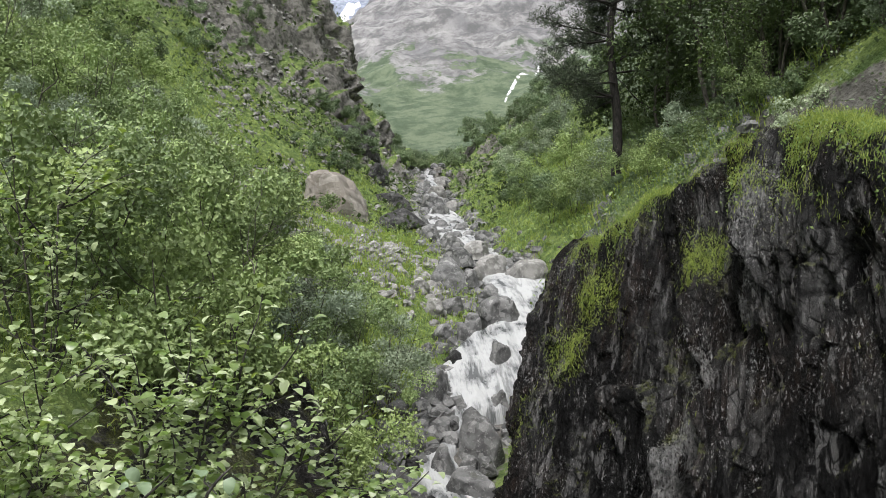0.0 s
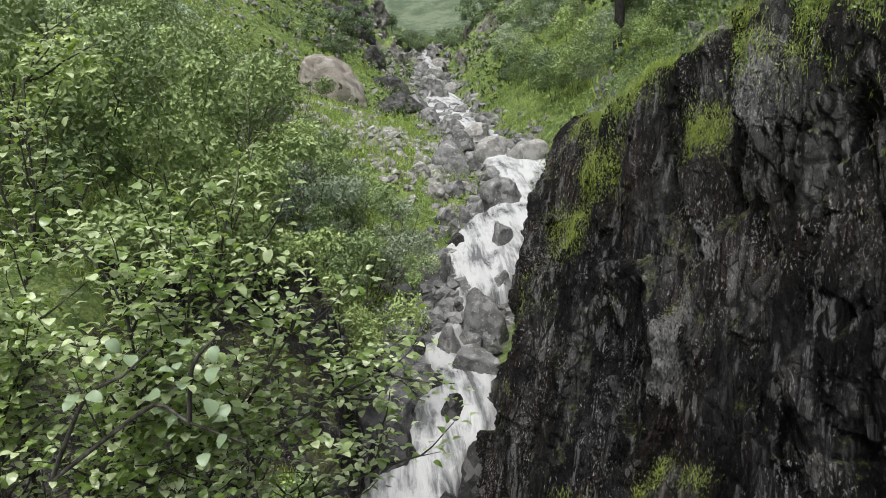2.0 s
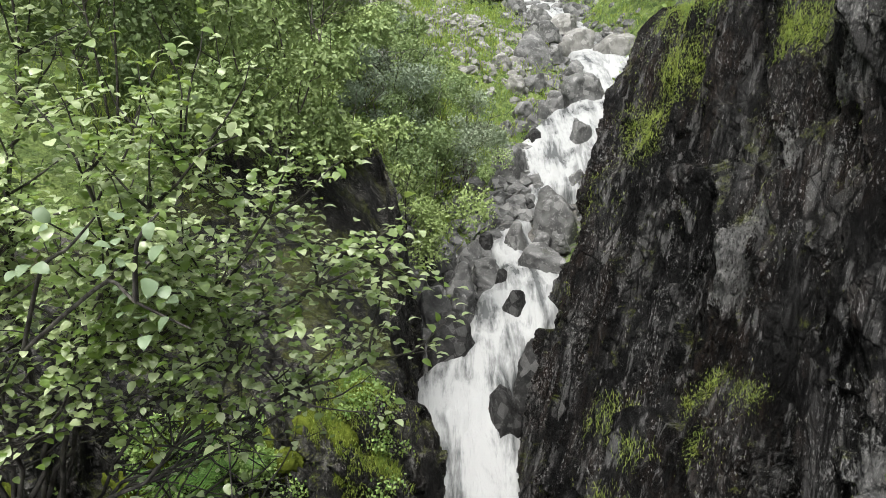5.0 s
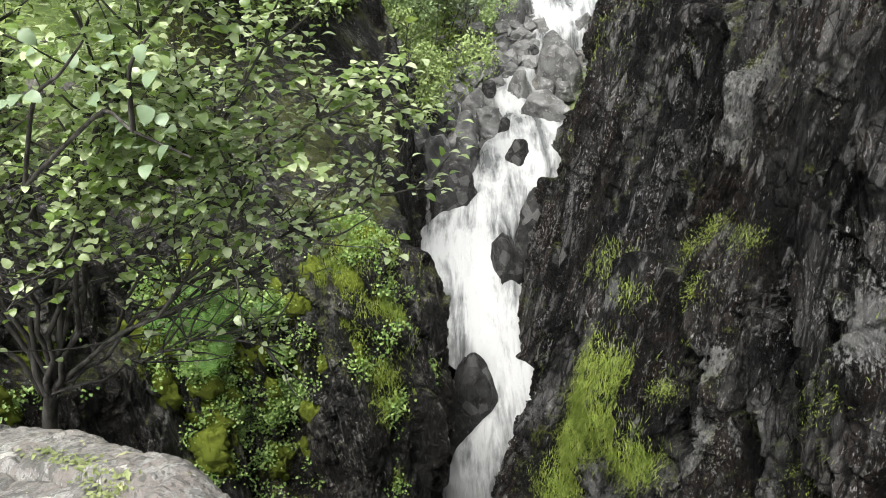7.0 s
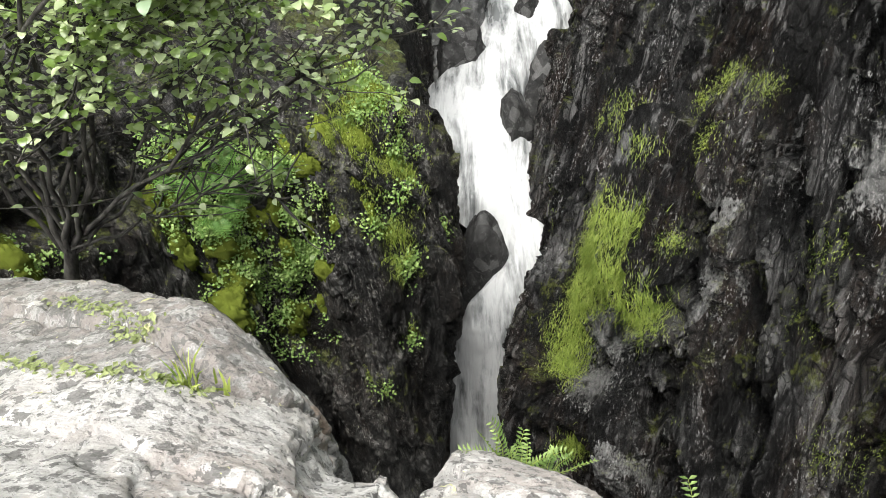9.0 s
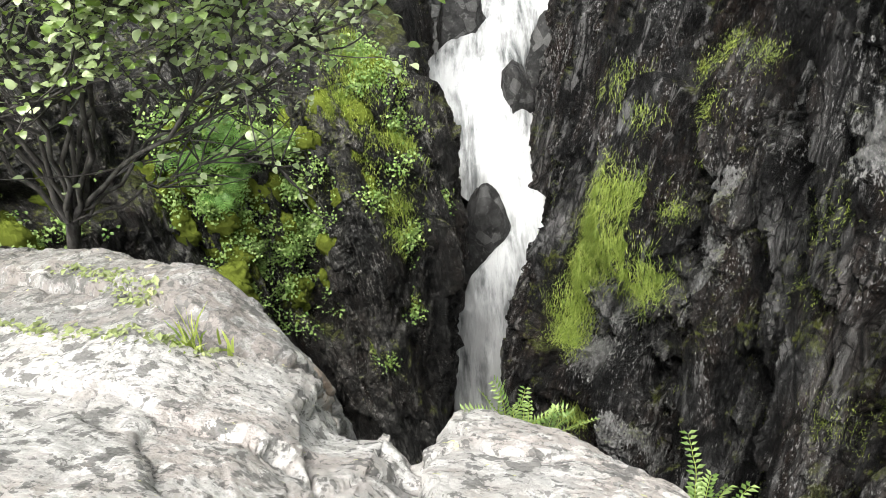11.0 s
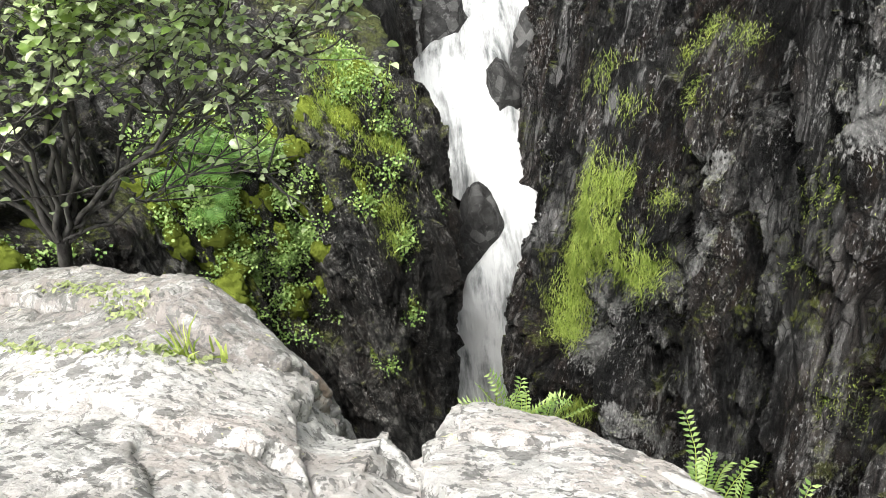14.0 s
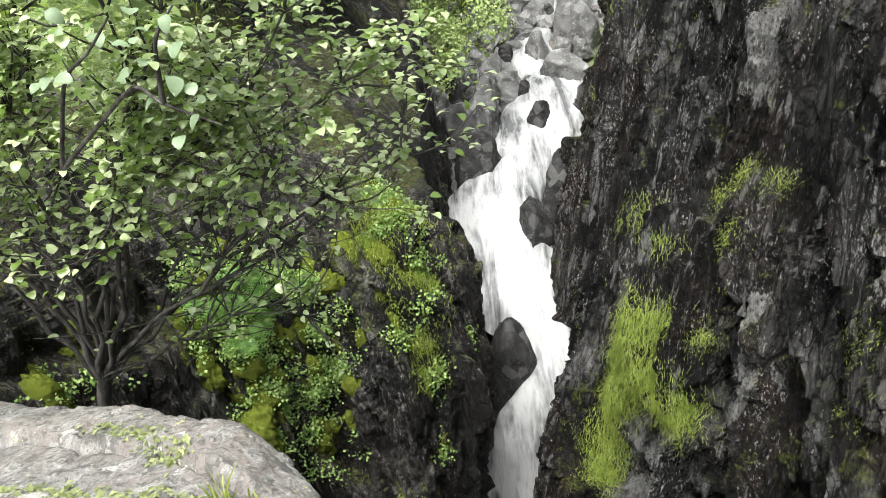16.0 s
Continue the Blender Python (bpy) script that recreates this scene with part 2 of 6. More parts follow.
def cliff_material(name, dark, mid, light, turn, brown, moss, moss_up=0.15, grain=1.0, spec=0.3):
    """Wet dark slabby rock: thin streaks down the wall, pale chipped flakes, rusty patches and moss."""
    m = Mat(name)
    at, thin = m.place(turn, (1, 1, 2.0)), m.place(turn, (1, 0.8, 7))
    big, small = m.noise(0.8 * grain, 7, 0.6, at, 0.5), m.noise(5 * grain, 8, 0.7, at, 0.3)
    line, chip, fine = m.noise(6 * grain, 5, 0.65, thin, 0.2), m.noise(27 * grain, 6, 0.7, at), m.noise(60 * grain, 4, 0.7)
    color = m.mix(m.step(big, 0.42, 0.6), dark, mid)
    slab = m.node("ShaderNodeSeparateColor")
    m.l.new(m.cells(2.6 * grain, m.place(turn, (1, 0.8, 4)), out="Color"), slab.inputs[0])
    color = m.mix(m.math("MULTIPLY", m.step(slab.outputs[0], 0.72, 0.78), m.step(small, 0.4, 0.6, 0.05, 0.35)), color, light)
    color = m.mix(m.step(slab.outputs[1], 0.55, 0.62, 0.0, 0.6), color, dark)
    color = m.mix(m.step(line, 0.55, 0.6, 0.0, 0.55), color, light)
    color = m.mix(m.step(line, 0.43, 0.36, 0.0, 0.85), color, dark)
    wet = m.noise(0.9 * grain, 5, 0.6, m.place(turn, (1, 0.8, 9)), 0.3)
    color = m.mix(m.step(wet, 0.5, 0.56, 0.0, 0.88), color, dark)
    rust = m.math("MULTIPLY", m.step(m.noise(0.55 * grain, 6, 0.65, at), 0.47, 0.58), brown)
    color = m.mix(m.math("MULTIPLY", rust, m.step(small, 0.35, 0.65)), color, (0.07, 0.046, 0.034))
    flake = m.math("ADD", chip, m.step(m.noise(1.1 * grain, 6, 0.65, at), 0.36, 0.64, -0.09, 0.05))
    color = m.mix(m.step(flake, 0.6, 0.625, 0.0, 0.8), color, tuple(min(1, 1.6 * c) for c in light))
    color = m.mix(m.step(m.noise(30 * grain, 3, 0.6, thin), 0.66, 0.69, 0.0, 0.4), color, tuple(min(1, 2.6 * c) for c in light))
    color = m.mix(m.step(fine, 0.4, 0.62, 0.0, 0.5), color, dark)
    split = m.math("MINIMUM", m.cells(2.2 * grain, m.place(turn, (1, 0.55, 4.5)), "DISTANCE_TO_EDGE"), m.math("MULTIPLY", m.cells(5.5 * grain, m.place(turn, (1, 0.6, 3)), "DISTANCE_TO_EDGE"), 1.6))
    color = m.mix(m.step(m.math("ADD", split, m.step(small, 0.3, 0.7, 0.03, -0.03)), 0.06, 0.0, 0.0, 0.9), color, dark)
    pale = m.node("ShaderNodeAttribute", attribute_name="pale").outputs["Fac"]
    grey = m.mix(m.step(small, 0.36, 0.62), (0.08, 0.08, 0.079), (0.19, 0.19, 0.186))
    grey = m.mix(m.step(chip, 0.54, 0.62), grey, (0.27, 0.27, 0.264))
    color = m.mix(m.step(m.math("ADD", pale, m.step(chip, 0.3, 0.7, -0.3, 0.3)), 0.3, 0.55, 0.0, 0.9), color, grey)
    where = m.math("ADD", m.step(m.noise(0.8 * grain, 7, 0.7, at), 0.42, 0.68), m.step(m.up(), moss_up, moss_up + 0.7, -0.3, 0.7))
    green = m.node("ShaderNodeAttribute", attribute_name="mossy").outputs["Fac"]
    where = m.math("MULTIPLY", m.step(m.math("ADD", where, m.step(chip, 0.3, 0.7, -0.3, 0.3)), 0.95, 1.15), moss)
    where = m.math("MAXIMUM", where, m.step(m.math("ADD", green, m.step(small, 0.3, 0.7, -0.4, 0.4)), 0.4, 0.6))
    color = m.mix(where, color, m.mix(m.step(chip, 0.35, 0.65), (0.03, 0.042, 0.008), (0.15, 0.17, 0.028)))
    relief = m.bump(m.step(split, 0.0, 0.16), 0.9, 0.07 / grain, m.bump(line, 1.0, 0.09 / grain, m.bump(small, 1.0, 0.12 / grain)))
    relief = m.bump(chip, 1.0, 0.05 / grain, relief)
    relief = m.bump(fine, 0.7, 0.014 / grain, relief)
    rough = m.math("MAXIMUM", m.step(small, 0.35, 0.65, 0.4, 0.7), m.math("MULTIPLY", where, 0.9))
    return m.finish(color, rough, relief, spec)


def pale_rock_material(name, dark, mid, light, tint):
    """Dry, pale rock seen close to, under a crust of white and grey lichen."""
    m = Mat(name)
    at = m.place((25, 0, 15), (1.2, 1, 1))
    big, small, fine = m.noise(2.6, 6, 0.6, None, 0.3), m.noise(17, 8, 0.68, at, 0.2), m.noise(85, 5, 0.75)
    color = m.mix(m.step(big, 0.42, 0.6), mid, tint)
    color = m.mix(m.step(small, 0.5, 0.56, 0.0, 0.75), color, light)
    color = m.mix(m.step(m.noise(34, 6, 0.68, at), 0.53, 0.57, 0.0, 0.7), color, m.mix(0.5, dark, mid))
    for scale, cut, shade_ in ((11, 0.585, 0.8), (23, 0.58, 0.85), (50, 0.585, 0.75)):
        spot = m.step(m.noise(scale, 5, 0.62, None, 0.15), cut, cut + 0.022, 0.0, shade_)
        color = m.mix(spot, color, (0.135, 0.132, 0.126))
    color = m.mix(m.step(m.noise(8.5, 5, 0.6, None, 0.1), 0.63, 0.65, 0.0, 0.75), color, (0.66, 0.65, 0.62))
    color = m.mix(m.step(m.noise(19, 5, 0.6), 0.67, 0.69, 0.0, 0.8), color, (0.56, 0.56, 0.27))
    color = m.mix(m.step(m.noise(3.4, 6, 0.7), 0.6, 0.7, 0.0, 0.5), color, (0.42, 0.29, 0.2))
    color = m.mix(m.step(fine, 0.52, 0.66, 0.0, 0.5), color, dark)
    relief = m.bump(small, 0.8, 0.03)
    relief = m.bump(m.noise(34, 6, 0.68, at), 0.7, 0.014, relief)
    relief = m.bump(fine, 0.8, 0.006, relief)
    return m.finish(color, 0.9, relief, 0.2)


def leaf_material(name, low, high, through, rough=0.45, amount=0.35, spec=0.4, pieces=True, vary=True, skew=(0.0, 1.0)):
    m = Mat(name)
    info = m.node("ShaderNodeObjectInfo")
    a = m.geo.outputs["Random Per Island"] if pieces else info.outputs["Random"]
    a = m.step(a, *skew)
    color = m.mix(a, low, high)
    if vary:
        color = m.mix(m.step(info.outputs["Random"], 0.45, 1.0, 0.0, 0.6), color, m.mix(0.5, low, (0.13, 0.17, 0.12)))
        color = m.mix(m.step(info.outputs["Random"], 0.5, 0.0, 0.0, 0.45), color, m.mix(0.5, high, (0.2, 0.24, 0.03)))
    color = m.mix(m.step(m.noise(40, 3), 0.3, 0.8, 0.0, 0.3), color, low)
    tone = m.node("ShaderNodeMath", operation="FRACT")
    m.l.new(m.math("MULTIPLY", info.outputs["Random"], 7.31), tone.inputs[0])
    color = m.mix(m.step(tone.outputs[0], 0.35, 0.9, 0.0, 0.75) if vary else 0.0, color, tuple(0.45 * c for c in low))
    return m.finish(color, rough, None, spec, m.mix(a, through, high), amount)


cliff_rock = cliff_material("cliff_rock", (0.0025, 0.0025, 0.0025), (0.07, 0.0695, 0.0688), (0.22, 0.219, 0.216), (-29.5, 15, 0), 0.36, 0.35, 0.3, 1.4, 0.12)
wall_rock = cliff_material("wall_rock", (0.012, 0.012, 0.0115), (0.075, 0.073, 0.069), (0.25, 0.246, 0.232), (0, -8, 0), 0.3, 0.5, 0.15, 1.5, 0.2)
boulder_rock = rock_material("boulder_rock", (0.065, 0.066, 0.065), (0.19, 0.191, 0.188), (0.42, 0.42, 0.41), moss=0.12, wet=0.35, grain=2.5, moss_up=0.6)
wet_rock = rock_material("wet_rock", (0.01, 0.01, 0.01), (0.038, 0.038, 0.037), (0.15, 0.15, 0.147), wet=0.6, grain=3.0)
pale_stone = rock_material("pale_stone", (0.14, 0.138, 0.13), (0.3, 0.295, 0.28), (0.48, 0.475, 0.46), moss=0.15, grain=2.5, moss_up=0.5)
tan_rock = rock_material("tan_rock", (0.17, 0.152, 0.132), (0.26, 0.235, 0.208), (0.35, 0.33, 0.3), grain=0.5)
ledge_rock = pale_rock_material("ledge_rock", (0.27, 0.264, 0.252), (0.46, 0.452, 0.435), (0.64, 0.63, 0.61), (0.4, 0.365, 0.34))

ledge_grey = pale_rock_material("ledge_grey", (0.15, 0.148, 0.142), (0.25, 0.246, 0.238), (0.42, 0.415, 0.402), (0.27, 0.246, 0.23))


def ground_material():
    m = Mat("hillside")
    n1, n2, n3 = m.noise(0.25, 6, 0.6), m.noise(1.6, 7, 0.65), m.noise(14, 5, 0.7)
    grass = m.mix(m.step(n2, 0.35, 0.68), (0.07, 0.115, 0.035), (0.28, 0.36, 0.11))
    grass = m.mix(m.step(n3, 0.3, 0.75, 0, 0.7), grass, (0.05, 0.08, 0.022))
    stone = m.mix(m.step(n2, 0.35, 0.65), (0.06, 0.058, 0.052), (0.25, 0.24, 0.22))
    stone = m.mix(m.step(n3, 0.4, 0.7, 0, 0.6), stone, (0.12, 0.115, 0.105))
    bed_ = m.node("ShaderNodeAttribute", attribute_name="gravel")
    bare = m.math("ADD", m.step(m.up(), 0.4, 0.7, 0.75, -0.25), m.step(n1, 0.35, 0.7, -0.3, 0.35))
    bare = m.math("ADD", bare, m.step(n2, 0.35, 0.7, -0.35, 0.35))
    bare = m.math("ADD", bare, bed_.outputs["Fac"])
    color = m.mix(m.step(bare, 0.2, 0.45), grass, stone)
    relief = m.bump(n3, 0.7, 0.1, m.bump(n2, 0.7, 0.5))
    return m.finish(color, 0.9, relief, 0.2)


hillside = ground_material()


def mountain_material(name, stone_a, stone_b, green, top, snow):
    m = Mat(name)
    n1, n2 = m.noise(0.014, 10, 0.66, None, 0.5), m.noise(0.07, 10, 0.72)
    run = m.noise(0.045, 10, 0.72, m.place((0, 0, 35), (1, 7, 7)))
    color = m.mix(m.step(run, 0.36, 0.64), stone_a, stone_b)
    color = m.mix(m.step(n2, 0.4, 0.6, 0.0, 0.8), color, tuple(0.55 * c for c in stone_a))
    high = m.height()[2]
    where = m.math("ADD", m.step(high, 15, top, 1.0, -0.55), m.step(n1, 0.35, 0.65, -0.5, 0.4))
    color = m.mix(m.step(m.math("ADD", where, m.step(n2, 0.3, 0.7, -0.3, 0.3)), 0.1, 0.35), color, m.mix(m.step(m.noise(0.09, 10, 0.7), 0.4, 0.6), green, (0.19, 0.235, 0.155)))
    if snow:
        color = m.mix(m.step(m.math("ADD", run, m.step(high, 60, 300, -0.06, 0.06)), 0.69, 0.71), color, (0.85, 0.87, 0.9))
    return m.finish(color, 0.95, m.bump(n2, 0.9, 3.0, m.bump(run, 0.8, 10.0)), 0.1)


far_rock = mountain_material("far_rock", (0.24, 0.242, 0.245), (0.42, 0.415, 0.405), (0.1, 0.138, 0.088), 155, True)
# blue-grey of distance haze painted into the rock and green colours
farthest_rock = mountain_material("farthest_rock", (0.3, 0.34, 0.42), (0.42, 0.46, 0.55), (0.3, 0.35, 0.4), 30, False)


def water_material():
    m = Mat("white_water")
    at = m.place((0, 0, 5), (1, 6, 6))
    n1, n2 = m.noise(2.4, 8, 0.62, at, 0.6), m.noise(9, 6, 0.65, at, 0.3)
    foam = m.math("ADD", m.step(n1, 0.3, 0.62), m.step(n2, 0.35, 0.7, -0.22, 0.25))
    foam = m.math("ADD", foam, m.step(m.noise(0.7, 4, 0.6), 0.35, 0.65, -0.3, 0.25))
    color = m.mix(m.step(foam, -0.1, 0.95), (0.12, 0.127, 0.128), (0.42, 0.43, 0.43))
    return m.finish(color, m.step(foam, 0, 0.6, 0.25, 0.7), m.bump(n2, 0.35, 0.05, m.bump(n1, 0.6, 0.2)), 0.25)


white_water = water_material()


def bark_material(name, dark, light):
    m = Mat(name)
    n = m.noise(18, 6, 0.7, m.place((0, 0, 0), (1, 1, 3)))
    return m.finish(m.mix(m.step(n, 0.35, 0.65), dark, light), 0.85, m.bump(n, 0.6, 0.01), 0.3)


alder_bark = bark_material("alder_bark", (0.018, 0.016, 0.014), (0.1, 0.094, 0.087))
grey_bark = bark_material("grey_bark", (0.03, 0.027, 0.022), (0.12, 0.11, 0.095))
pine_bark = bark_material("pine_bark", (0.012, 0.011, 0.01), (0.045, 0.04, 0.037))
# the pale end of the leaf colours carries the sky's sheen on top
alder_leaf = leaf_material("alder_leaf", (0.11, 0.18, 0.037), (0.53, 0.61, 0.36), (0.4, 0.56, 0.07), 0.35, 0.28, 0.9, vary=False, skew=(0.1, 1.0))
birch_leaf = leaf_material("birch_leaf", (0.17, 0.255, 0.09), (0.42, 0.53, 0.22), (0.3, 0.42, 0.09), 0.5, 0.12, 0.4)
willow_leaf = leaf_material("willow_leaf", (0.23, 0.3, 0.205), (0.44, 0.52, 0.37), (0.3, 0.38, 0.16), 0.5, 0.12, 0.4)
# low colours hold the canopy shade of the cliff-top trees; low_scrub shares them
dark_leaf = leaf_material("dark_leaf", (0.045, 0.075, 0.025), (0.11, 0.16, 0.055), (0.13, 0.2, 0.05), 0.5, 0.2, 0.4)
scrub_leaf = leaf_material("scrub_leaf", (0.11, 0.17, 0.08), (0.28, 0.37, 0.19), (0.2, 0.3, 0.08), 0.5, 0.12, 0.4)
pine_needle = leaf_material("pine_needle", (0.035, 0.05, 0.03), (0.085, 0.11, 0.065), (0.07, 0.1, 0.045), 0.6, 0.2, vary=False)
grass_blade = leaf_material("grass_blade", (0.08, 0.14, 0.025), (0.46, 0.54, 0.13), (0.42, 0.54, 0.08), 0.5, 0.4, vary=False)
herb_leaf = leaf_material("herb_leaf", (0.1, 0.175, 0.045), (0.32, 0.43, 0.15), (0.34, 0.48, 0.1), 0.5, 0.35, vary=False)
wall_leaf = leaf_material("wall_leaf", (0.1, 0.19, 0.045), (0.33, 0.45, 0.15), (0.34, 0.48, 0.1), 0.5, 0.3, vary=False)
creeper_leaf = leaf_material("creeper_leaf", (0.13, 0.16, 0.06), (0.3, 0.34, 0.15), (0.3, 0.36, 0.1), 0.6, 0.25, vary=False)
broad_pale = leaf_material("broad_pale", (0.09, 0.15, 0.07), (0.27, 0.35, 0.22), (0.25, 0.36, 0.12), 0.45, 0.2, 0.6, vary=False)
fern_leaf = leaf_material("fern_leaf", (0.08, 0.17, 0.035), (0.19, 0.33, 0.085), (0.18, 0.32, 0.08), 0.5, 0.3, vary=False)
moss_green = Mat("moss")
moss_n = moss_green.noise(30, 6, 0.75)
moss_green = moss_green.finish(moss_green.mix(moss_green.noise(4, 5, 0.6), moss_green.mix(moss_n, (0.04, 0.058, 0.009), (0.1, 0.13, 0.018)), (0.125, 0.15, 0.022)),
                               0.95, moss_green.bump(moss_n, 0.8, 0.02), 0.1)
# ---------------------------------------------------------------- ground: one sheet from behind the camera up the valley
ground_rows, ground_rough = [], []


def across(y, rough, *xz):
    """One cross-section of the valley, from the far left slope over the stream bed to the far right slope."""
    ground_rows.append([(x, y, z) for x, z in xz])
    ground_rough.append(rough)


across(-300, 4.0, (-260, 150), (-120, 70), (-60, 34), (-30, 16), (-16, 8), (-8, -8), (0, -30), (5, -30), (12, -10), (22, 12), (45, 34), (90, 75), (220, 170))
across(-40, 0.8, (-160, 95), (-70, 40), (-30, 14), (-14, 3), (-6, -1.5), (0.8, -3), (2.0, -16), (3.2, -16), (5.5, -8), (7, 1), (12, 6), (26, 18), (90, 72))
across(-8, 0.3, (-120, 62), (-45, 16), (-18, 4.5), (-9, 0.4), (-4, -1.6), (0.9, -2.3), (1.7, -14), (3.2, -14), (5.0, -8), (6.2, 0.6), (10, 4.5), (22, 15), (80, 64))
across(0.5, 0.2, (-120, 60), (-45, 16), (-18, 4), (-9, -0.2), (-4, -1.9), (-0.4, -2.4), (1.0, -13.5), (2.6, -13.5), (4.8, -8), (5.8, 0.2), (9.5, 4), (22, 15), (80, 64))
across(3.2, 0.2, (-120, 60), (-45, 16), (-18, 4), (-9, -0.6), (-6.5, -2.4), (-5.9, -8), (-4.5, -13.6), (1.0, -13.6), (4.3, -8), (5.6, 0.2), (9, 4), (22, 15), (80, 64))
across(6.5, 0.2, (-120, 60), (-45, 16), (-18, 4), (-9, -0.8), (-6.0, -3.0), (-5.2, -8), (-3.5, -13.4), (0.0, -13.4), (4.2, -8), (5.6, 0.6), (9, 4), (22, 15), (80, 64))
across(9.5, 0.2, (-120, 60), (-45, 16), (-17, 4), (-8.5, -0.9), (-5, -3.2), (-4.2, -8), (-2.2, -12.6), (0.6, -12.6), (3.8, -7), (5.3, 1.2), (9, 4.6), (20, 14), (80, 64))
across(12.5, 0.25, (-120, 60), (-45, 17), (-17, 4), (-8.5, -0.9), (-4.6, -3.0), (-3.3, -6), (-2.2, -9.6), (0.9, -9.6), (2.8, -6), (4.3, 0.4), (7.5, 3), (18, 13), (80, 64))
across(16, 0.25, (-120, 60), (-45, 18), (-17, 4.2), (-8.5, -0.9), (-4.6, -2.9), (-2.9, -4.0), (-1.9, -8.2), (0.9, -8.4), (2.9, -6), (3.6, -0.9), (6.8, 2), (18, 13), (80, 64))
across(20, 0.25, (-120, 60), (-45, 19), (-18, 5.5), (-9, -0.4), (-5, -2.8), (-3.0, -4.8), (-1.4, -7.6), (1.4, -7.8), (3.0, -6), (3.8, -1.2), (5.6, 1.0), (18, 12.5), (80, 64))
across(27, 0.25, (-120, 60), (-45, 21), (-20, 7), (-10, 0), (-5, -2.9), (-2.4, -4.6), (-0.3, -6.1), (3.4, -6.9), (4.2, -5.5), (5.2, -2.2), (8.5, 2.2), (21, 13), (80, 62))
across(36, 0.3, (-125, 62), (-48, 24), (-24, 9), (-12, 1.2), (-6, -1.9), (-1.6, -3.5), (2.2, -4.7), (6.0, -4.7), (7.0, -3.6), (9.0, -1.0), (13, 2.6), (25, 13), (85, 60))
across(48, 0.35, (-130, 66), (-50, 27), (-28, 12.5), (-14, 3.2), (-8, -0.3), (-3, -2.0), (1.2, -3.0), (4.4, -3.2), (5.6, -2.2), (9, 0.8), (14, 4.6), (28, 15), (90, 62))
across(65, 0.5, (-130, 72), (-58, 38), (-32, 18), (-18, 7.8), (-11, 1.8), (-5, -0.9), (0.2, -1.9), (3.6, -1.9), (5.0, -0.9), (10, 4), (17, 9.5), (32, 20), (95, 66))
across(85, 0.9, (-130, 92), (-62, 54), (-34, 31), (-20, 15), (-11, 7.8), (-4, 2.6), (0.2, 0.3), (2.8, 0.3), (4.4, 1.3), (12, 7.4), (20, 13), (38, 26), (100, 72))
across(118, 1.8, (-140, 150), (-60, 92), (-26, 50), (-13.5, 28), (-9.5, 16.5), (-5, 8.6), (-1.5, 5.4), (3.0, 5.4), (5.0, 6.5), (14, 12), (26, 20), (48, 36), (110, 80))
across(150, 1.2, (-150, 90), (-80, 56), (-46, 34), (-28, 22), (-16, 13), (-6, 9.2), (0, 8.2), (4, 8.2), (8, 9.4), (22, 16), (38, 26), (66, 46), (130, 92))
across(250, 1.6, (-220, 110), (-120, 58), (-70, 34), (-40, 24), (-20, 19.5), (-4, 17.8), (4, 17), (10, 17), (18, 18.4), (45, 28), (75, 44), (120, 72), (220, 140))
across(300, 1.6, (-260, 110), (-140, 58), (-80, 34), (-50, 22), (-24, 16), (-4, 14), (6, 13), (14, 13), (24, 15), (55, 28), (90, 48), (140, 80), (250, 150))

steps = np.concatenate([np.linspace(i, i + 1, n, endpoint=False) for i, n in enumerate(
    (8, 10, 10, 10, 12, 14, 20, 26, 30, 40, 42, 40, 40, 36, 44, 30, 30, 24))] + [[len(ground_rows) - 1]])
cols = np.concatenate([np.linspace(i, i + 1, n, endpoint=False) for i, n in enumerate((14, 18, 26, 34, 34, 26, 14, 16, 22, 28, 26, 18))] + [[12]])
g = smoother(ground_rows, steps)
g = smoother(np.swapaxes(g, 0, 1), cols).swapaxes(0, 1)
amp = smoother(np.array(ground_rough)[:, None], steps)
gn = grid_normals(g)
size = np.clip(amp, 0.2, 4.0)
lump = fbm(g / 6.0, 5, 3) * 1.1 + 0.55 * ridged(g / 13.0, 4, 9) * np.clip(amp - 0.5, 0, 4)
lump = lump + 0.5 * fbm(g / 1.3, 4, 5) * np.clip(0.5 / size, 0, 1)
crag, _ = facets(g / np.array([3.0, 3.0, 5.0]), 40)
lump = lump + 0.9 * crag * np.clip(amp - 0.6, 0, 1) * (gn[..., 2] < 0.75)
lump = lump * np.clip((np.abs(g[..., 0]) - 0.0) / 6 + 0.25, 0.25, 1)
g = g + gn * (lump * amp)[..., None]
ground_grid = g
ground = tagged(grid_object("ground", g, hillside, flip=True), "steep green valley sides with grass, scree and grey crags", "ground", kind="structure")
from_stream = np.abs(g[..., 0] - np.interp(g[..., 1], (8, 12, 15, 18, 20, 23, 26, 30, 35, 40, 48, 60, 70, 85, 118), (-0.5, -0.3, -0.6, 0.5, 0.6, 0.6, 1.9, 2.9, 4.2, 4.6, 3.2, 2.0, 2.0, 1.5, 0.9)))
gravel = ground.data.attributes.new("gravel", "FLOAT", "POINT")
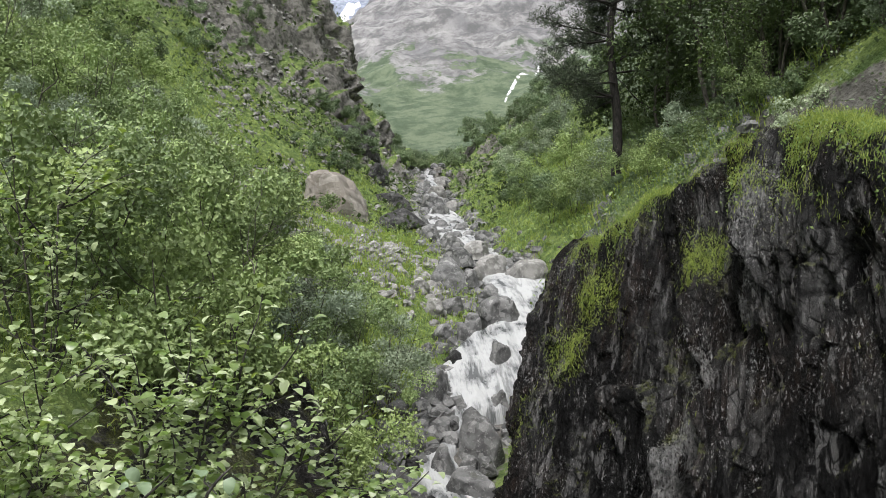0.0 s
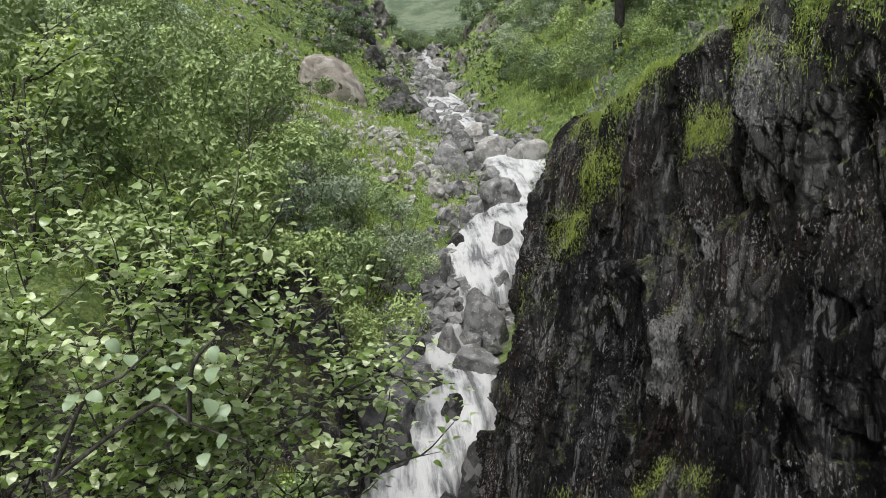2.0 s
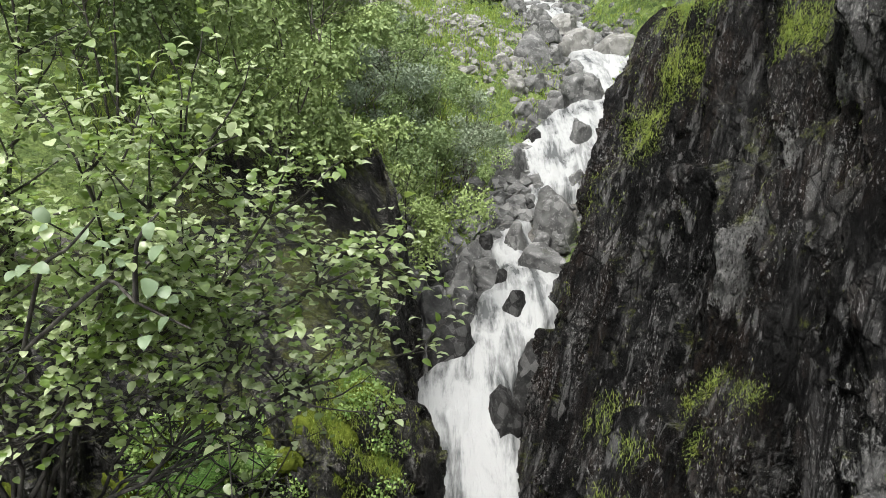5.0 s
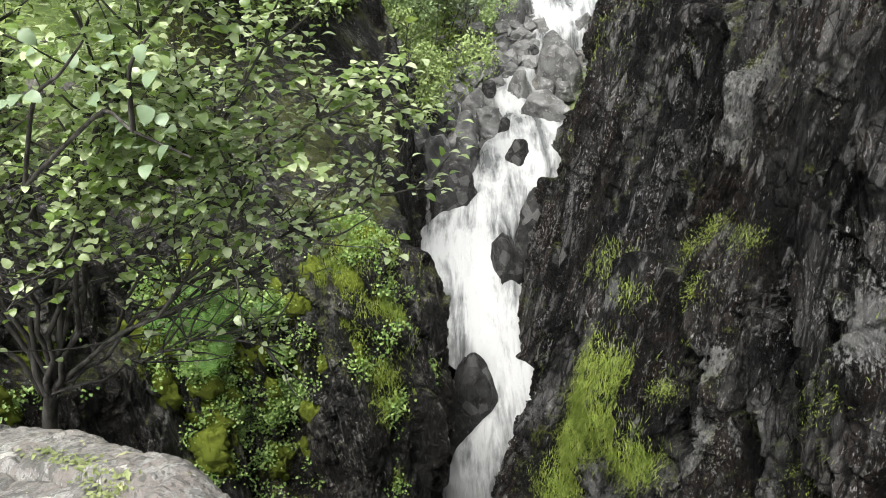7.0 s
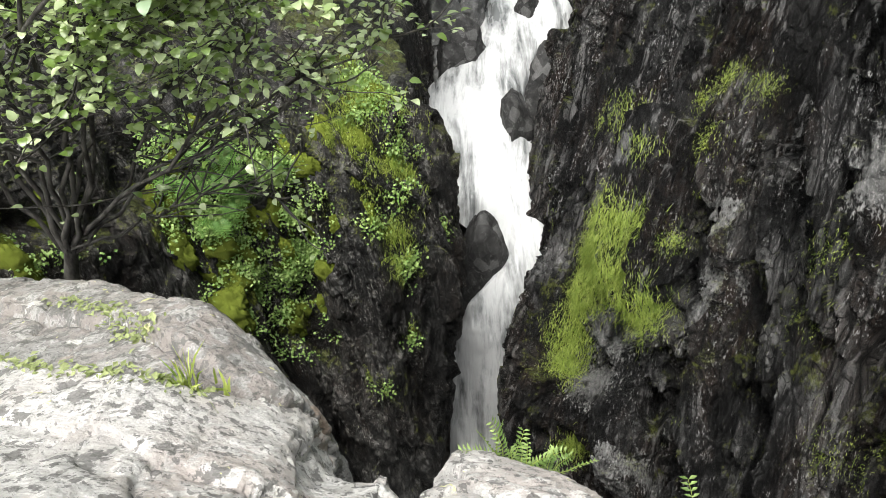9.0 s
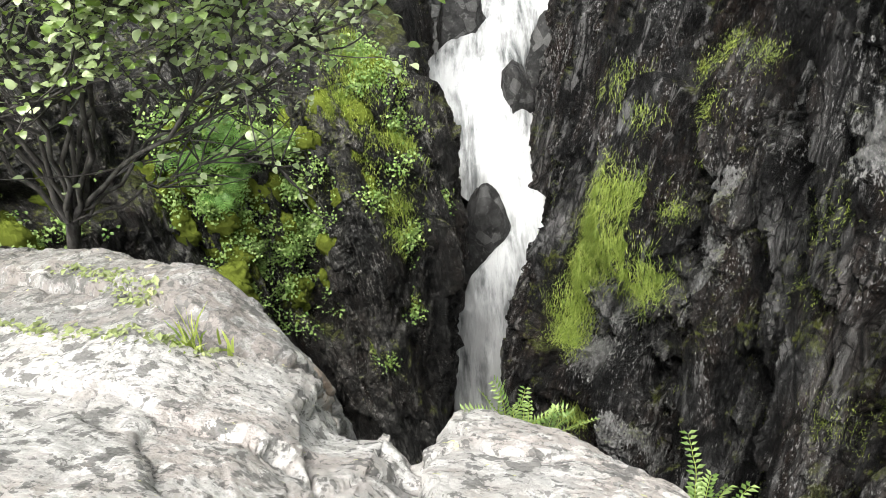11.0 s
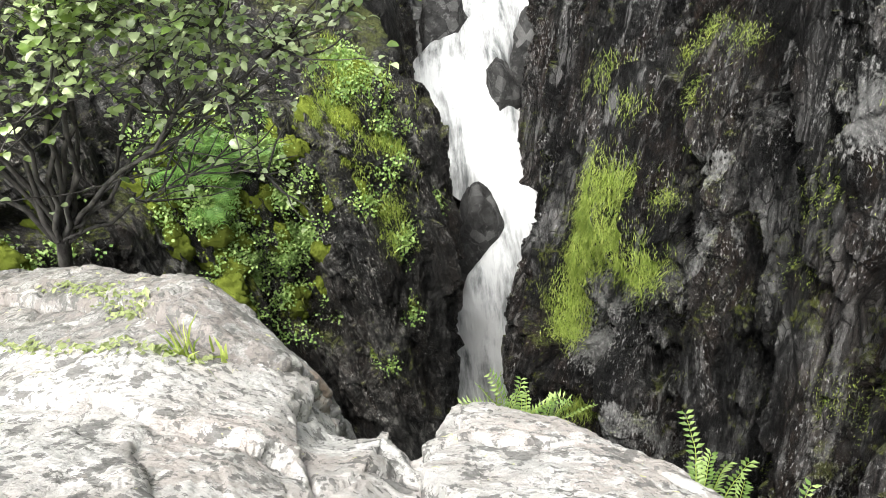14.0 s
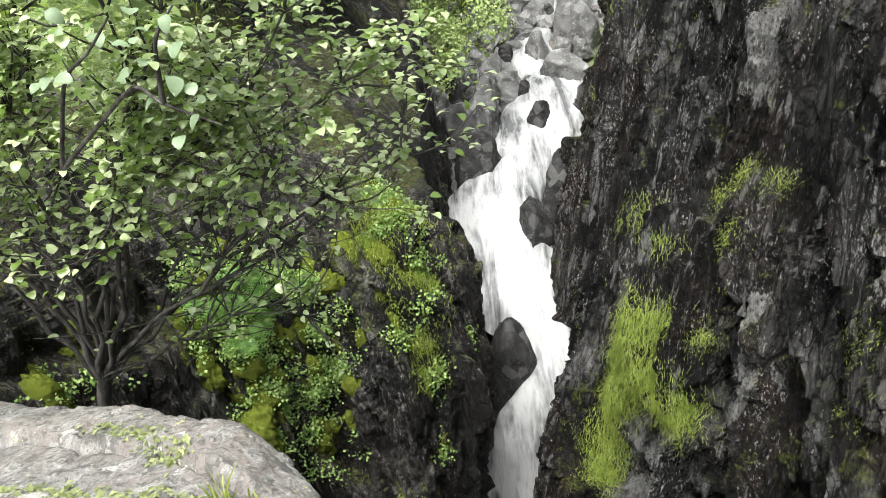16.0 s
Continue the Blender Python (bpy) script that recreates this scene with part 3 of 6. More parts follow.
gravel.data.foreach_set("value", np.clip(1.25 - from_stream / 1.7 + 0.8 * fbm(g / 2.0, 3, 88), -0.2, 1.2).astype(np.float32).ravel() + (0.55 * np.clip((g[..., 1] - 66) / 25, 0, 1) * (gn[..., 2] < 0.78) * (g[..., 1] < 140)).astype(np.float32).ravel()
    + (1.2 * (g[..., 2] < -4.6) * (g[..., 1] < 20)).astype(np.float32).ravel()
    + (np.clip(0.1 + 0.9 * fbm(g / 1.5, 3, 89), 0, 0.7) * (g[..., 0] > 3.4) * (g[..., 1] > 6) * (g[..., 1] < 26)).astype(np.float32).ravel())
gn = grid_normals(g)
if gn[..., 2].mean() < 0:
    gn = -gn
ground_normals = gn


def tree_of(ob):
    return BVHTree.FromPolygons([v.co for v in ob.data.vertices], [p.vertices for p in ob.data.polygons])


ground_tree = tree_of(ground)


def ground_at(x, y):
    hit = ground_tree.ray_cast(Vector((x, y, 300)), Vector((0, 0, -1)))
    return hit[0].z if hit[0] else 0.0


# ---------------------------------------------------------------- gorge walls
DIPS = np.array([[-0.94, 0.0, 0.34], [0.0, 0.865, -0.5], [0.23, 0.49, 0.85]])
WEST = np.array([[0.7, -0.7, 0.1], [0.7, 0.7, 0.1], [-0.12, 0.1, 0.98]])


def eased(x, w):
    t = np.clip(x / w, 0, 1)
    return t * t * (3 - 2 * t)


def saw(v, back=0.25):
    """Broken-edge profile from 0 to 1: a long rise and a short fall in each unit of v."""
    v = v - np.floor(v)
    return np.where(v < 1 - back, v / (1 - back), (1 - v) / back)


def rock_relief(g, basis, seed=0):
    """Slabby relief: upright ribs and deep clefts, broken into flat-faced blocks, with fine chips."""
    q = g @ basis.T
    warp = np.stack([fbm(q * np.array([0.5, 0.5, 0.25]), 3, seed + o) for o in (1, 2, 3)], -1)
    w = q + np.array([0.4, 0.3, 0.5]) * warp
    long = np.array([0.8, 1.0, 0.3])
    big, _ = facets(w * long * 0.75, seed + 10)
    mid, edge1 = facets(w * long * np.array([1.6, 2.1, 1.9]), seed + 15)
    small, _ = facets(w * long * np.array([4.5, 6.0, 6.5]), seed + 20)
    chips, _ = facets(w * long * np.array([10.0, 13.0, 16.0]), seed + 25)
    rib = saw(w[..., 1] * 0.85 + 0.35 * fbm(w * np.array([0.2, 0.8, 0.16]), 3, seed + 4), 0.16)
    slat = saw(w[..., 1] * 2.6 + 0.7 * fbm(w * np.array([0.4, 1.1, 0.2]), 3, seed + 7), 0.15)
    thin = saw(w[..., 1] * 7.0 + 1.2 * fbm(w * np.array([0.7, 1.6, 0.4]), 3, seed + 8), 0.2)
    some = np.clip(0.55 + 1.4 * fbm(w * np.array([0.5, 0.6, 0.25]), 3, seed + 9), 0, 1)
    cleft = np.exp(-(((np.abs(soft_noise(w * np.array([0.3, 1.15, 0.14]), seed + 12))) / 0.06) ** 2))
    cleft = np.maximum(cleft, 0.6 * np.exp(-(((np.abs(soft_noise(w * np.array([0.5, 2.6, 0.22]), seed + 13))) / 0.07) ** 2)))
    d = 0.2 * big + 0.17 * mid + 0.44 * (rib - 0.5) + 0.25 * (slat - 0.5) * (0.3 + 0.7 * some) + 0.1 * (thin - 0.5) * (0.3 + 0.7 * some)
    d = d - 0.5 * cleft * (0.35 + 0.65 * some) - 0.04 * np.exp(-edge1 * 14)
    return d + 0.14 * fbm(q * 0.5, 3, seed + 5), 0.075 * small + 0.03 * chips + 0.03 * ridged(q * np.array([5, 7, 3]), 3, seed + 6)


def stand_out(g, line, width, high, z0, z1, lean=0.0):
    """A rib (or, with high below 0, a recess) that follows a line of (z, y) down the wall, steeper on its near side."""
    off = (g[..., 1] - np.interp(g[..., 2], *zip(*line)) + 0.12 * fbm(g * 1.4, 3, 610)) / width
    shape = np.where(off > 0, np.exp(-(off**2)), np.exp(-((off * 2.2) ** 2)))
    return high * shape * eased(g[..., 2] - z0, 0.4) * eased(z1 - g[..., 2], 0.5)


def wall_sheet(name, rows, nu, nv, material, label, relief, flip, seed, ribs=(), slant=0.0, basis=DIPS):
    """A rock wall from rows of control points: smoothed, ribbed and broken up."""
    g = smoother(rows, nu)
    g = smoother(np.swapaxes(g, 0, 1), nv).swapaxes(0, 1)
    if slant:
        for c in range(g.shape[1]):
            to = g[:, c, 1] + slant * (g[:, c, 2] + 4)
            g[:, c] = np.stack([np.interp(to, g[:, c, 1], g[:, c, a]) for a in (0, 1, 2)], -1)
    n = grid_normals(g) * (-1 if flip else 1)
    g = g + n * sum((stand_out(g, *rib) for rib in ribs), np.zeros(g.shape[:2]))[..., None]
    n = grid_normals(g) * (-1 if flip else 1)
    d, crisp = rock_relief(g, basis, seed)
    d[1:-1] = (d[:-2] + 2 * d[1:-1] + d[2:]) / 4
    d[:, 1:-1] = (d[:, :-2] + 2 * d[:, 1:-1] + d[:, 2:]) / 4
    calm = 1 - 0.75 * eased(np.arange(g.shape[1]) - (g.shape[1] - 120), 80)
    g = g + n * ((d + crisp + 0.02 * fbm(g * 17, 3, seed + 30)) * relief * calm)[..., None]
    n = grid_normals(g) * (-1 if flip else 1)
    ob = tagged(grid_object(name, g, material, flip), label, "cliff", kind="structure")
    ob.data.polygons.foreach_set("use_smooth", np.zeros(len(ob.data.polygons), bool))
    return ob, g, n


right_rows = []


def right(y, *xz):
    right_rows.append([(x, y, z) for x, z in xz])


right(-12, (2.8, -15), (3.3, -11), (3.8, -8), (4.3, -6), (4.8, -4), (5.2, -2), (5.6, 0.6), (6.60, 0.45))
right(-2, (2.7, -14.5), (3.2, -11), (3.6, -8), (4, -6), (4.4, -4), (4.8, -2), (5.3, 0.4), (6.30, 0.25))
right(2.5, (2, -14.2), (2.6, -10.5), (3, -8), (3.4, -6), (3.8, -4), (4.3, -2), (4.9, 0.3), (5.90, 0.15))
right(4.6, (1.6, -14), (2.1, -10.5), (2.5, -8), (3, -6.2), (3.4, -4.2), (4, -2), (4.6, 0.3), (5.60, 0.15))
right(5.9, (1.2, -14), (1.5, -10.3), (1.9, -7.8), (2.4, -6), (3, -4.2), (3.8, -2), (4.4, 0.35), (5.40, 0.20))
right(6.9, (0.5, -14), (0.75, -10.2), (1.05, -8.2), (1.4, -6.2), (2.2, -4.4), (3.6, -2), (4.3, 0.4), (5.30, 0.25))
right(8.1, (0, -14), (0.15, -10.4), (0.4, -8.6), (1.15, -6.6), (2.3, -4.5), (3.4, -2.2), (4.25, 0.7), (5.25, 0.35))
right(9.4, (0.45, -14), (0.68, -10), (0.85, -7.8), (1.38, -6.4), (2.32, -4.3), (3.2, -2.2), (4.3, 0.9), (5.3, 0.75))
right(10.9, (0.8, -14), (0.8, -9.6), (0.83, -7.5), (1.05, -6.6), (1.87, -4.6), (2.9, -2.4), (4.1, 0.75), (5.1, 0.4))
right(12.4, (0.8, -12), (0.75, -9.6), (0.75, -7.8), (1.28, -6), (1.35, -4.6), (2.4, -2.6), (3.4, 0.05), (4.4, -0.1))
right(14.3, (1.0, -11), (0.85, -9), (0.75, -7.6), (1.4, -6), (1.75, -4.4), (2.15, -2.9), (2.75, -0.75), (3.75, -0.90))
right(17.5, (2.2, -10), (1.9, -8.2), (1.8, -7.2), (2.05, -5.8), (2.3, -4.2), (2.6, -2.6), (3, -1), (4.00, -1.15))
right(22, (3, -9), (2.6, -8), (2.6, -7.2), (2.9, -6), (3.1, -4.6), (3.4, -3), (3.9, -1.5), (4.90, -1.65))
right(28, (4.6, -8.5), (4.2, -7.2), (4.1, -6.4), (4.2, -5.4), (4.5, -4.2), (4.9, -3.2), (5.5, -2.2), (6.50, -2.35))
right(34, (7.5, -7), (6.2, -6), (5.9, -5.2), (6.1, -4.6), (6.5, -3.9), (7, -3.3), (7.8, -2.7), (8.80, -2.85))
r_steps = np.concatenate([np.linspace(i, i + 1, n, endpoint=False) for i, n in enumerate((10, 16, 50, 70, 66, 76, 84, 84, 78, 70, 60, 50, 34, 20))] + [[14]])
r_cols = np.concatenate([np.linspace(i, i + 1, n, endpoint=False) for i, n in enumerate((50, 84, 80, 76, 84, 88, 50))] + [[7]])
right_wall, right_grid, right_normals = wall_sheet("gorge_wall_east", right_rows, r_steps, r_cols, cliff_rock,
    "dark wet slabby gorge cliff with moss streaks and ledges", 0.85, False, 100,
    (([(-4.8, 8.0), (-3.5, 8.6), (-2.2, 9.3), (-0.6, 9.2), (0.5, 9.9)], 0.5, 0.3, -4.8, -0.7), ([(-6.0, 6.2), (-4.3, 6.8), (-3.6, 7.3)], 0.7, 0.25, -6.4, -3.4),
     ([(-9.4, 5.5), (-7.8, 6.0), (-6.25, 6.3), (-5.45, 6.65), (-4.8, 6.9)], 0.26, 0.2, -9.4, -4.8), ([(-8.6, 6.75), (-6.2, 7.0)], 0.5, 0.28, -8.6, -6.0)), 0.58)


def pale_band(g, line, width, z0, z1):
    off = (g[..., 1] - np.interp(g[..., 2], *zip(*line)) + 0.1 * fbm(g * 2.0, 3, 620)) / width
    return np.exp(-(off**4)) * eased(g[..., 2] - z0, 0.3) * eased(z1 - g[..., 2], 0.3)


def blobs(g, spots):
    """Soft round patches on a sheet: spots of x, y, z and radius."""
    return np.max([np.exp(-(((g - np.array(c)) / r0) ** 2).sum(-1)) for *c, r0 in spots], 0)


def surface_mark(ob, name, values):
    ob.data.attributes.new(name, "FLOAT", "POINT").data.foreach_set("value", np.clip(values, 0, 1).astype(np.float32).ravel())


# paler, drier rock on the ribs that stand out, and moss round the grass that hangs there
pale = sum(pale_band(right_grid, *b) for b in (([(-4.2, 8.6), (-2.2, 9.38), (-1.4, 9.4), (-0.6, 9.15), (0.6, 9.9)], 0.3, -4.0, 0.7),
                                              ([(-9.4, 5.5), (-7.8, 6.0), (-6.25, 6.3), (-5.45, 6.65), (-4.8, 6.9)], 0.09, -9.0, -4.9)))
pale = np.maximum(pale, 1.4 * blobs(right_grid, [(1.25, 7.1, -7.4, 0.45), (1.15, 7.0, -8.2, 0.42), (1.35, 6.9, -7.0, 0.36), (1.25, 6.95, -7.8, 0.45), (3.9, 9.6, 0.0, 0.5), (2.95, 5.7, -4.0, 0.4), (3.15, 5.5, -3.4, 0.4), (2.6, 6.3, -4.3, 0.3), (3.0, 4.9, -4.6, 0.3)]))
surface_mark(right_wall, "pale", pale * 0.6)
GRASSY = [(1.22, 7.51, -6.03, 0.26), (1.03, 7.6, -6.36, 0.25), (0.89, 7.62, -6.68, 0.22), (1.24, 7.31, -6.61, 0.3), (1.52, 6.7, -6.63, 0.22), (1.38, 7.0, -6.56, 0.28), (0.76, 7.52, -7.36, 0.16), (0.98, 7.45, -7.06, 0.22),
          (0.8, 7.42, -7.83, 0.24), (0.68, 7.34, -8.6, 0.2), (0.75, 7.3, -8.26, 0.18), (0.9, 6.99, -9.24, 0.22), (1.51, 8.11, -5.39, 0.13), (1.48, 9.23, -5.66, 0.2), (3.57, 10.6, -0.77, 0.34), (2.61, 13.0, -1.58, 0.5), (2.3, 13.2, -2.6, 0.4), (1.75, 13.3, -4.1, 0.5), (1.6, 13.0, -5.0, 0.4)]
MOSSY = [(3.04, 5.63, -4.64, 0.16), (2.9, 5.55, -4.88, 0.2), (2.81, 4.36, -7.24, 0.22), (2.81, 4.09, -5.87, 0.2), (2.92, 4.64, -6.3, 0.16), (2.65, 5.38, -5.46, 0.1), (1.66, 6.83, -5.65, 0.12), (2.02, 7.24, -4.74, 0.14),
         (2.42, 7.49, -4.13, 0.16), (2.14, 8.19, -4.74, 0.14), (2.2, 7.9, -4.3, 0.1)]
surface_mark(right_wall, "mossy", np.maximum(0.48 * blobs(right_grid, GRASSY), 0.55 * blobs(right_grid, MOSSY)))

left_rows = []


def left(*xyz):
    left_rows.append(list(xyz))


left((-6.2, -6, -14), (-6.4, -6, -9), (-6.6, -6, -6), (-6.9, -6, -4.4), (-7.2, -6, -3.2), (-8.0, -6, -2.0), (-10, -6, 0.2))
left((-5.2, 3.0, -14), (-5.4, 3.0, -9), (-5.6, 3.0, -6.6), (-5.9, 3.1, -5.0), (-6.2, 3.2, -3.8), (-6.9, 3.6, -2.7), (-9, 4.2, -1.0))
left((-4.3, 5.0, -14), (-4.6, 5.1, -9), (-4.8, 5.3, -6.6), (-4.9, 5.5, -5.0), (-5.1, 5.8, -4.0), (-5.6, 6.6, -3.1), (-8, 8.0, -1.6))
left((-3.7, 6.1, -14), (-3.9, 6.2, -9.5), (-4.2, 6.5, -7.0), (-4.3, 6.8, -5.4), (-4.4, 7.3, -4.4), (-4.8, 8.6, -3.5), (-7, 10.6, -1.9))
left((-3.0, 6.7, -14), (-3.2, 6.8, -9.5), (-3.4, 7.0, -7.2), (-3.55, 7.3, -5.8), (-3.6, 7.9, -4.8), (-4.0, 9.6, -3.9), (-5.8, 12.4, -2.3))
left((-2.6, 7.6, -14), (-2.6, 7.65, -9.8), (-2.65, 7.75, -7.8), (-2.6, 7.95, -6.2), (-2.65, 8.4, -5.0), (-3.3, 10.4, -4.1), (-5.0, 13.2, -2.5))
left((-2.0, 7.2, -14), (-1.9, 7.3, -10), (-1.85, 7.4, -8.2), (-1.9, 7.75, -6.3), (-2.1, 8.4, -5.0), (-2.7, 10.6, -4.4), (-4.2, 14, -2.7))
left((-1.25, 7.9, -14), (-1.2, 7.7, -10.6), (-1.05, 7.75, -8.6), (-1.15, 8.1, -6.6), (-1.5, 8.9, -5.3), (-2.3, 11, -4.8), (-3.4, 14.5, -3.0))
left((-1.25, 8.9, -14), (-0.95, 8.6, -10.2), (-0.68, 8.65, -8.0), (-0.8, 9.0, -6.5), (-1.3, 9.6, -5.4), (-2.0, 11.4, -5.0), (-2.9, 15, -3.4))
left((-1.5, 10.2, -13.6), (-1.35, 10.2, -10.2), (-1.2, 10.2, -8.6), (-1.25, 10.2, -7.2), (-1.5, 10.6, -6.0), (-1.95, 12.0, -5.2), (-2.7, 15.4, -3.5))
left((-1.75, 11.8, -12), (-1.65, 11.8, -10), (-1.55, 11.8, -8.9), (-1.6, 11.9, -7.6), (-1.7, 12.2, -6.4), (-1.9, 12.8, -4.8), (-2.6, 15.8, -3.5))
left((-2.2, 13.6, -11), (-2.0, 13.6, -9.4), (-1.9, 13.6, -8.4), (-1.9, 13.6, -7.2), (-1.85, 13.7, -5.8), (-2.1, 14.0, -3.9), (-2.9, 16.6, -3.4))
left((-2.4, 15.6, -10.5), (-2.0, 15.5, -9.0), (-1.85, 15.5, -8.2), (-1.95, 15.6, -7.2), (-2.2, 15.7, -6.0), (-2.6, 15.9, -4.6), (-3.6, 18, -3.6))
left((-3.0, 19.5, -9.5), (-2.6, 19.2, -8.4), (-2.3, 19, -7.6), (-2.5, 18.9, -6.8), (-2.9, 18.8, -5.9), (-3.4, 18.8, -5.0), (-4.6, 20, -3.8))
l_steps = np.concatenate([np.linspace(i, i + 1, n, endpoint=False) for i, n in enumerate((8, 22, 30, 30, 30, 26, 30, 32, 30, 28, 30, 30, 26))] + [[13]])
l_cols = np.concatenate([np.linspace(i, i + 1, n, endpoint=False) for i, n in enumerate((40, 46, 46, 46, 46, 40))] + [[6]])
left_wall, left_grid, left_normals = wall_sheet("gorge_wall_west", left_rows, l_steps, l_cols, wall_rock,
    "mossy dark rock wall of the gorge with a rounded buttress", 0.6, False, 300, basis=WEST)
BANK_MOSS = [(-3.8, 7.31, -5.11, 0.3), (-3.29, 7.77, -5.21, 0.35), (-2.83, 8.28, -5.72, 0.4), (-2.65, 8.2, -6.38, 0.35), (-3.68, 7.2, -5.92, 0.35), (-3.14, 7.53, -6.21, 0.4), (-2.86, 7.88, -6.98, 0.35), (-3.14, 7.32, -7.05, 0.4),
             (-3.4, 7.04, -7.18, 0.35), (-2.89, 7.59, -8.0, 0.3), (-4.23, 7.07, -5.88, 0.25), (-4.6, 6.2, -5.2, 0.3), (-5.0, 5.6, -5.4, 0.3)]
RIDGE_MOSS = [(-1.71, 8.84, -4.9, 0.3), (-1.39, 8.95, -5.13, 0.3), (-1.13, 8.73, -5.5, 0.26), (-1.4, 8.26, -5.77, 0.28), (-1.54, 7.85, -6.13, 0.25), (-1.52, 7.96, -6.6, 0.2), (-1.52, 7.96, -7.09, 0.2), (-1.92, 8.39, -4.88, 0.25),
              (-2.05, 8.3, -5.36, 0.25), (-2.15, 8.25, -5.99, 0.2), (-2.02, 8.03, -6.28, 0.18), (-1.02, 8.51, -6.97, 0.1), (-1.3, 7.72, -8.14, 0.12), (-1.74, 7.42, -8.73, 0.14)]
surface_mark(left_wall, "mossy", np.maximum(0.85 * blobs(left_grid, BANK_MOSS), 0.85 * blobs(left_grid, RIDGE_MOSS)))

# ---------------------------------------------------------------- mountains that close the valley
def mountain(name, y0, rows, material, label, n, rough, seed):
    g = smoother(rows, n[0])
    g = smoother(np.swapaxes(g, 0, 1), n[1]).swapaxes(0, 1)
    nn = grid_normals(g)
    nn = nn * np.sign(nn[..., 2:].mean())
    d = ridged(g / (rough * 4), 6, seed) * rough * 0.8 + ridged(g / (rough * 0.9), 5, seed + 3) * rough * 0.22
    g = g + nn * (d * np.clip((g[..., 1] - y0) / 260, 0.04, 1))[..., None] * 0.8
    return tagged(grid_object(name, g, material, flip=True), label, "mountain", kind="structure"), g, grid_normals(g) * np.sign(grid_normals(g)[..., 2:].mean())


near_peak, near_grid, near_normals = mountain("mountain_near", 240, [
    [(-34, 215, 8), (-14, 220, 8), (10, 220, 8), (40, 225, 12), (90, 250, 30), (200, 250, 80), (420, 250, 210)],
    [(-52, 320, 24), (-26, 320, 31), (10, 320, 33), (60, 320, 36), (120, 320, 48), (230, 320, 100), (460, 320, 240)],
    [(-66, 430, 40), (-44, 430, 62), (5, 430, 72), (70, 430, 76), (140, 430, 88), (260, 430, 140), (500, 430, 280)],
    [(-90, 600, 60), (-66, 600, 112), (0, 600, 140), (90, 600, 148), (180, 600, 165), (320, 600, 225), (560, 600, 360)],
    [(-120, 850, 100), (-74, 850, 190), (0, 850, 240), (120, 850, 262), (250, 850, 290), (420, 850, 370), (700, 850, 520)],
    [(-140, 1200, 150), (-60, 1200, 300), (20, 1200, 380), (160, 1200, 440), (340, 1200, 480), (560, 1200, 560), (900, 1200, 700)],
], far_rock, "grey scree mountainside with green lower slopes and snow streaks", (300, 260), 22, 700)
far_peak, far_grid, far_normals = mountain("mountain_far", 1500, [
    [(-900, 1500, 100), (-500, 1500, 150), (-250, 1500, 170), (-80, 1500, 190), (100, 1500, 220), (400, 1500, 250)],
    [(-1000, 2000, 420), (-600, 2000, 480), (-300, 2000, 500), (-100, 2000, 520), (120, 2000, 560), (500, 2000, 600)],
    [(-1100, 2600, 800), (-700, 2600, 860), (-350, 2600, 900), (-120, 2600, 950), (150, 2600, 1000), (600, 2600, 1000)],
], farthest_rock, "distant mountain face with blue-grey haze put into its colour", (60, 90), 70, 760)

snow_white = Mat("snow")
snow_white = snow_white.finish(snow_white.mix(snow_white.noise(0.1, 5), (0.78, 0.8, 0.84), (0.88, 0.9, 0.93)), 0.7, snow_white.bump(snow_white.noise(0.2, 5), 0.3, 1.0), 0.2)


def snow_strip(peak, line, width, label):
    """A tongue of snow or white water laid on a mountainside along a line in plan."""
    tree = tree_of(peak)
    mid = smoother(line, 24)
    way = unit(np.gradient(mid, axis=0))
    side = np.stack([way[:, 1], -way[:, 0]], 1)
    rows = []
    for i in range(24):
        w_ = width * (0.35 + 0.65 * np.sin(np.pi * (i + 1) / 26)) * (1 + 0.5 * soft_noise(np.array([[i * 0.7, width, 0.5]]), 5)[0])
        row = []
        for s in np.linspace(-0.5, 0.5, 7):
            x, y = mid[i] + side[i] * s * w_
            hit = tree.ray_cast(Vector((x, y, 3000)), Vector((0, 0, -1)))
            row.append((x, y, (hit[0].z if hit[0] else 0) + width * 0.1 * (1 - (2 * s) ** 2) + width * 0.03))
        rows.append(row)
    ob = grid_object("snow_patch", np.array(rows), snow_white, flip=True)
    return tagged(ob, label, "snow", "snow patches")


# ---------------------------------------------------------------- the stream
water_rows = []


def reach(y, z, xl, xr, dip=0.0):
    """One line across the water, from bank to bank."""
    water_rows.append([(xl - 0.3, y, z - 0.45 + dip), (xl, y, z), ((xl + xr) / 2, y - 0.05, z + 0.06), (xr, y, z), (xr + 0.3, y, z - 0.45)])


for row in ((150, 8.3, 1.4, 2.2), (118, 5.6, 0.5, 1.3), (100, 3.1, 0.9, 1.7), (85, 0.8, 1.1, 1.9), (70, -1.2, 0.3, 4.2), (60, -2.0, 1.5, 4.1), (50, -2.8, 3.4, 4.6),
            (43, -3.2, 3.5, 4.4), (40, -3.5, 3.3, 5.6), (37, -3.8, 3.5, 6.2), (34.5, -4.5, 3.7, 5.6), (32, -4.8, 2.5, 5.15), (30, -5.3, 1.4, 4.6), (28, -5.9, 0.56, 4.0),
            (26, -6.5, 0.73, 2.65), (25, -6.95, 0.8, 1.5), (22.5, -7.3, -0.3, 0.45), (20.5, -7.4, -0.1, 0.7)):
    reach(*row)
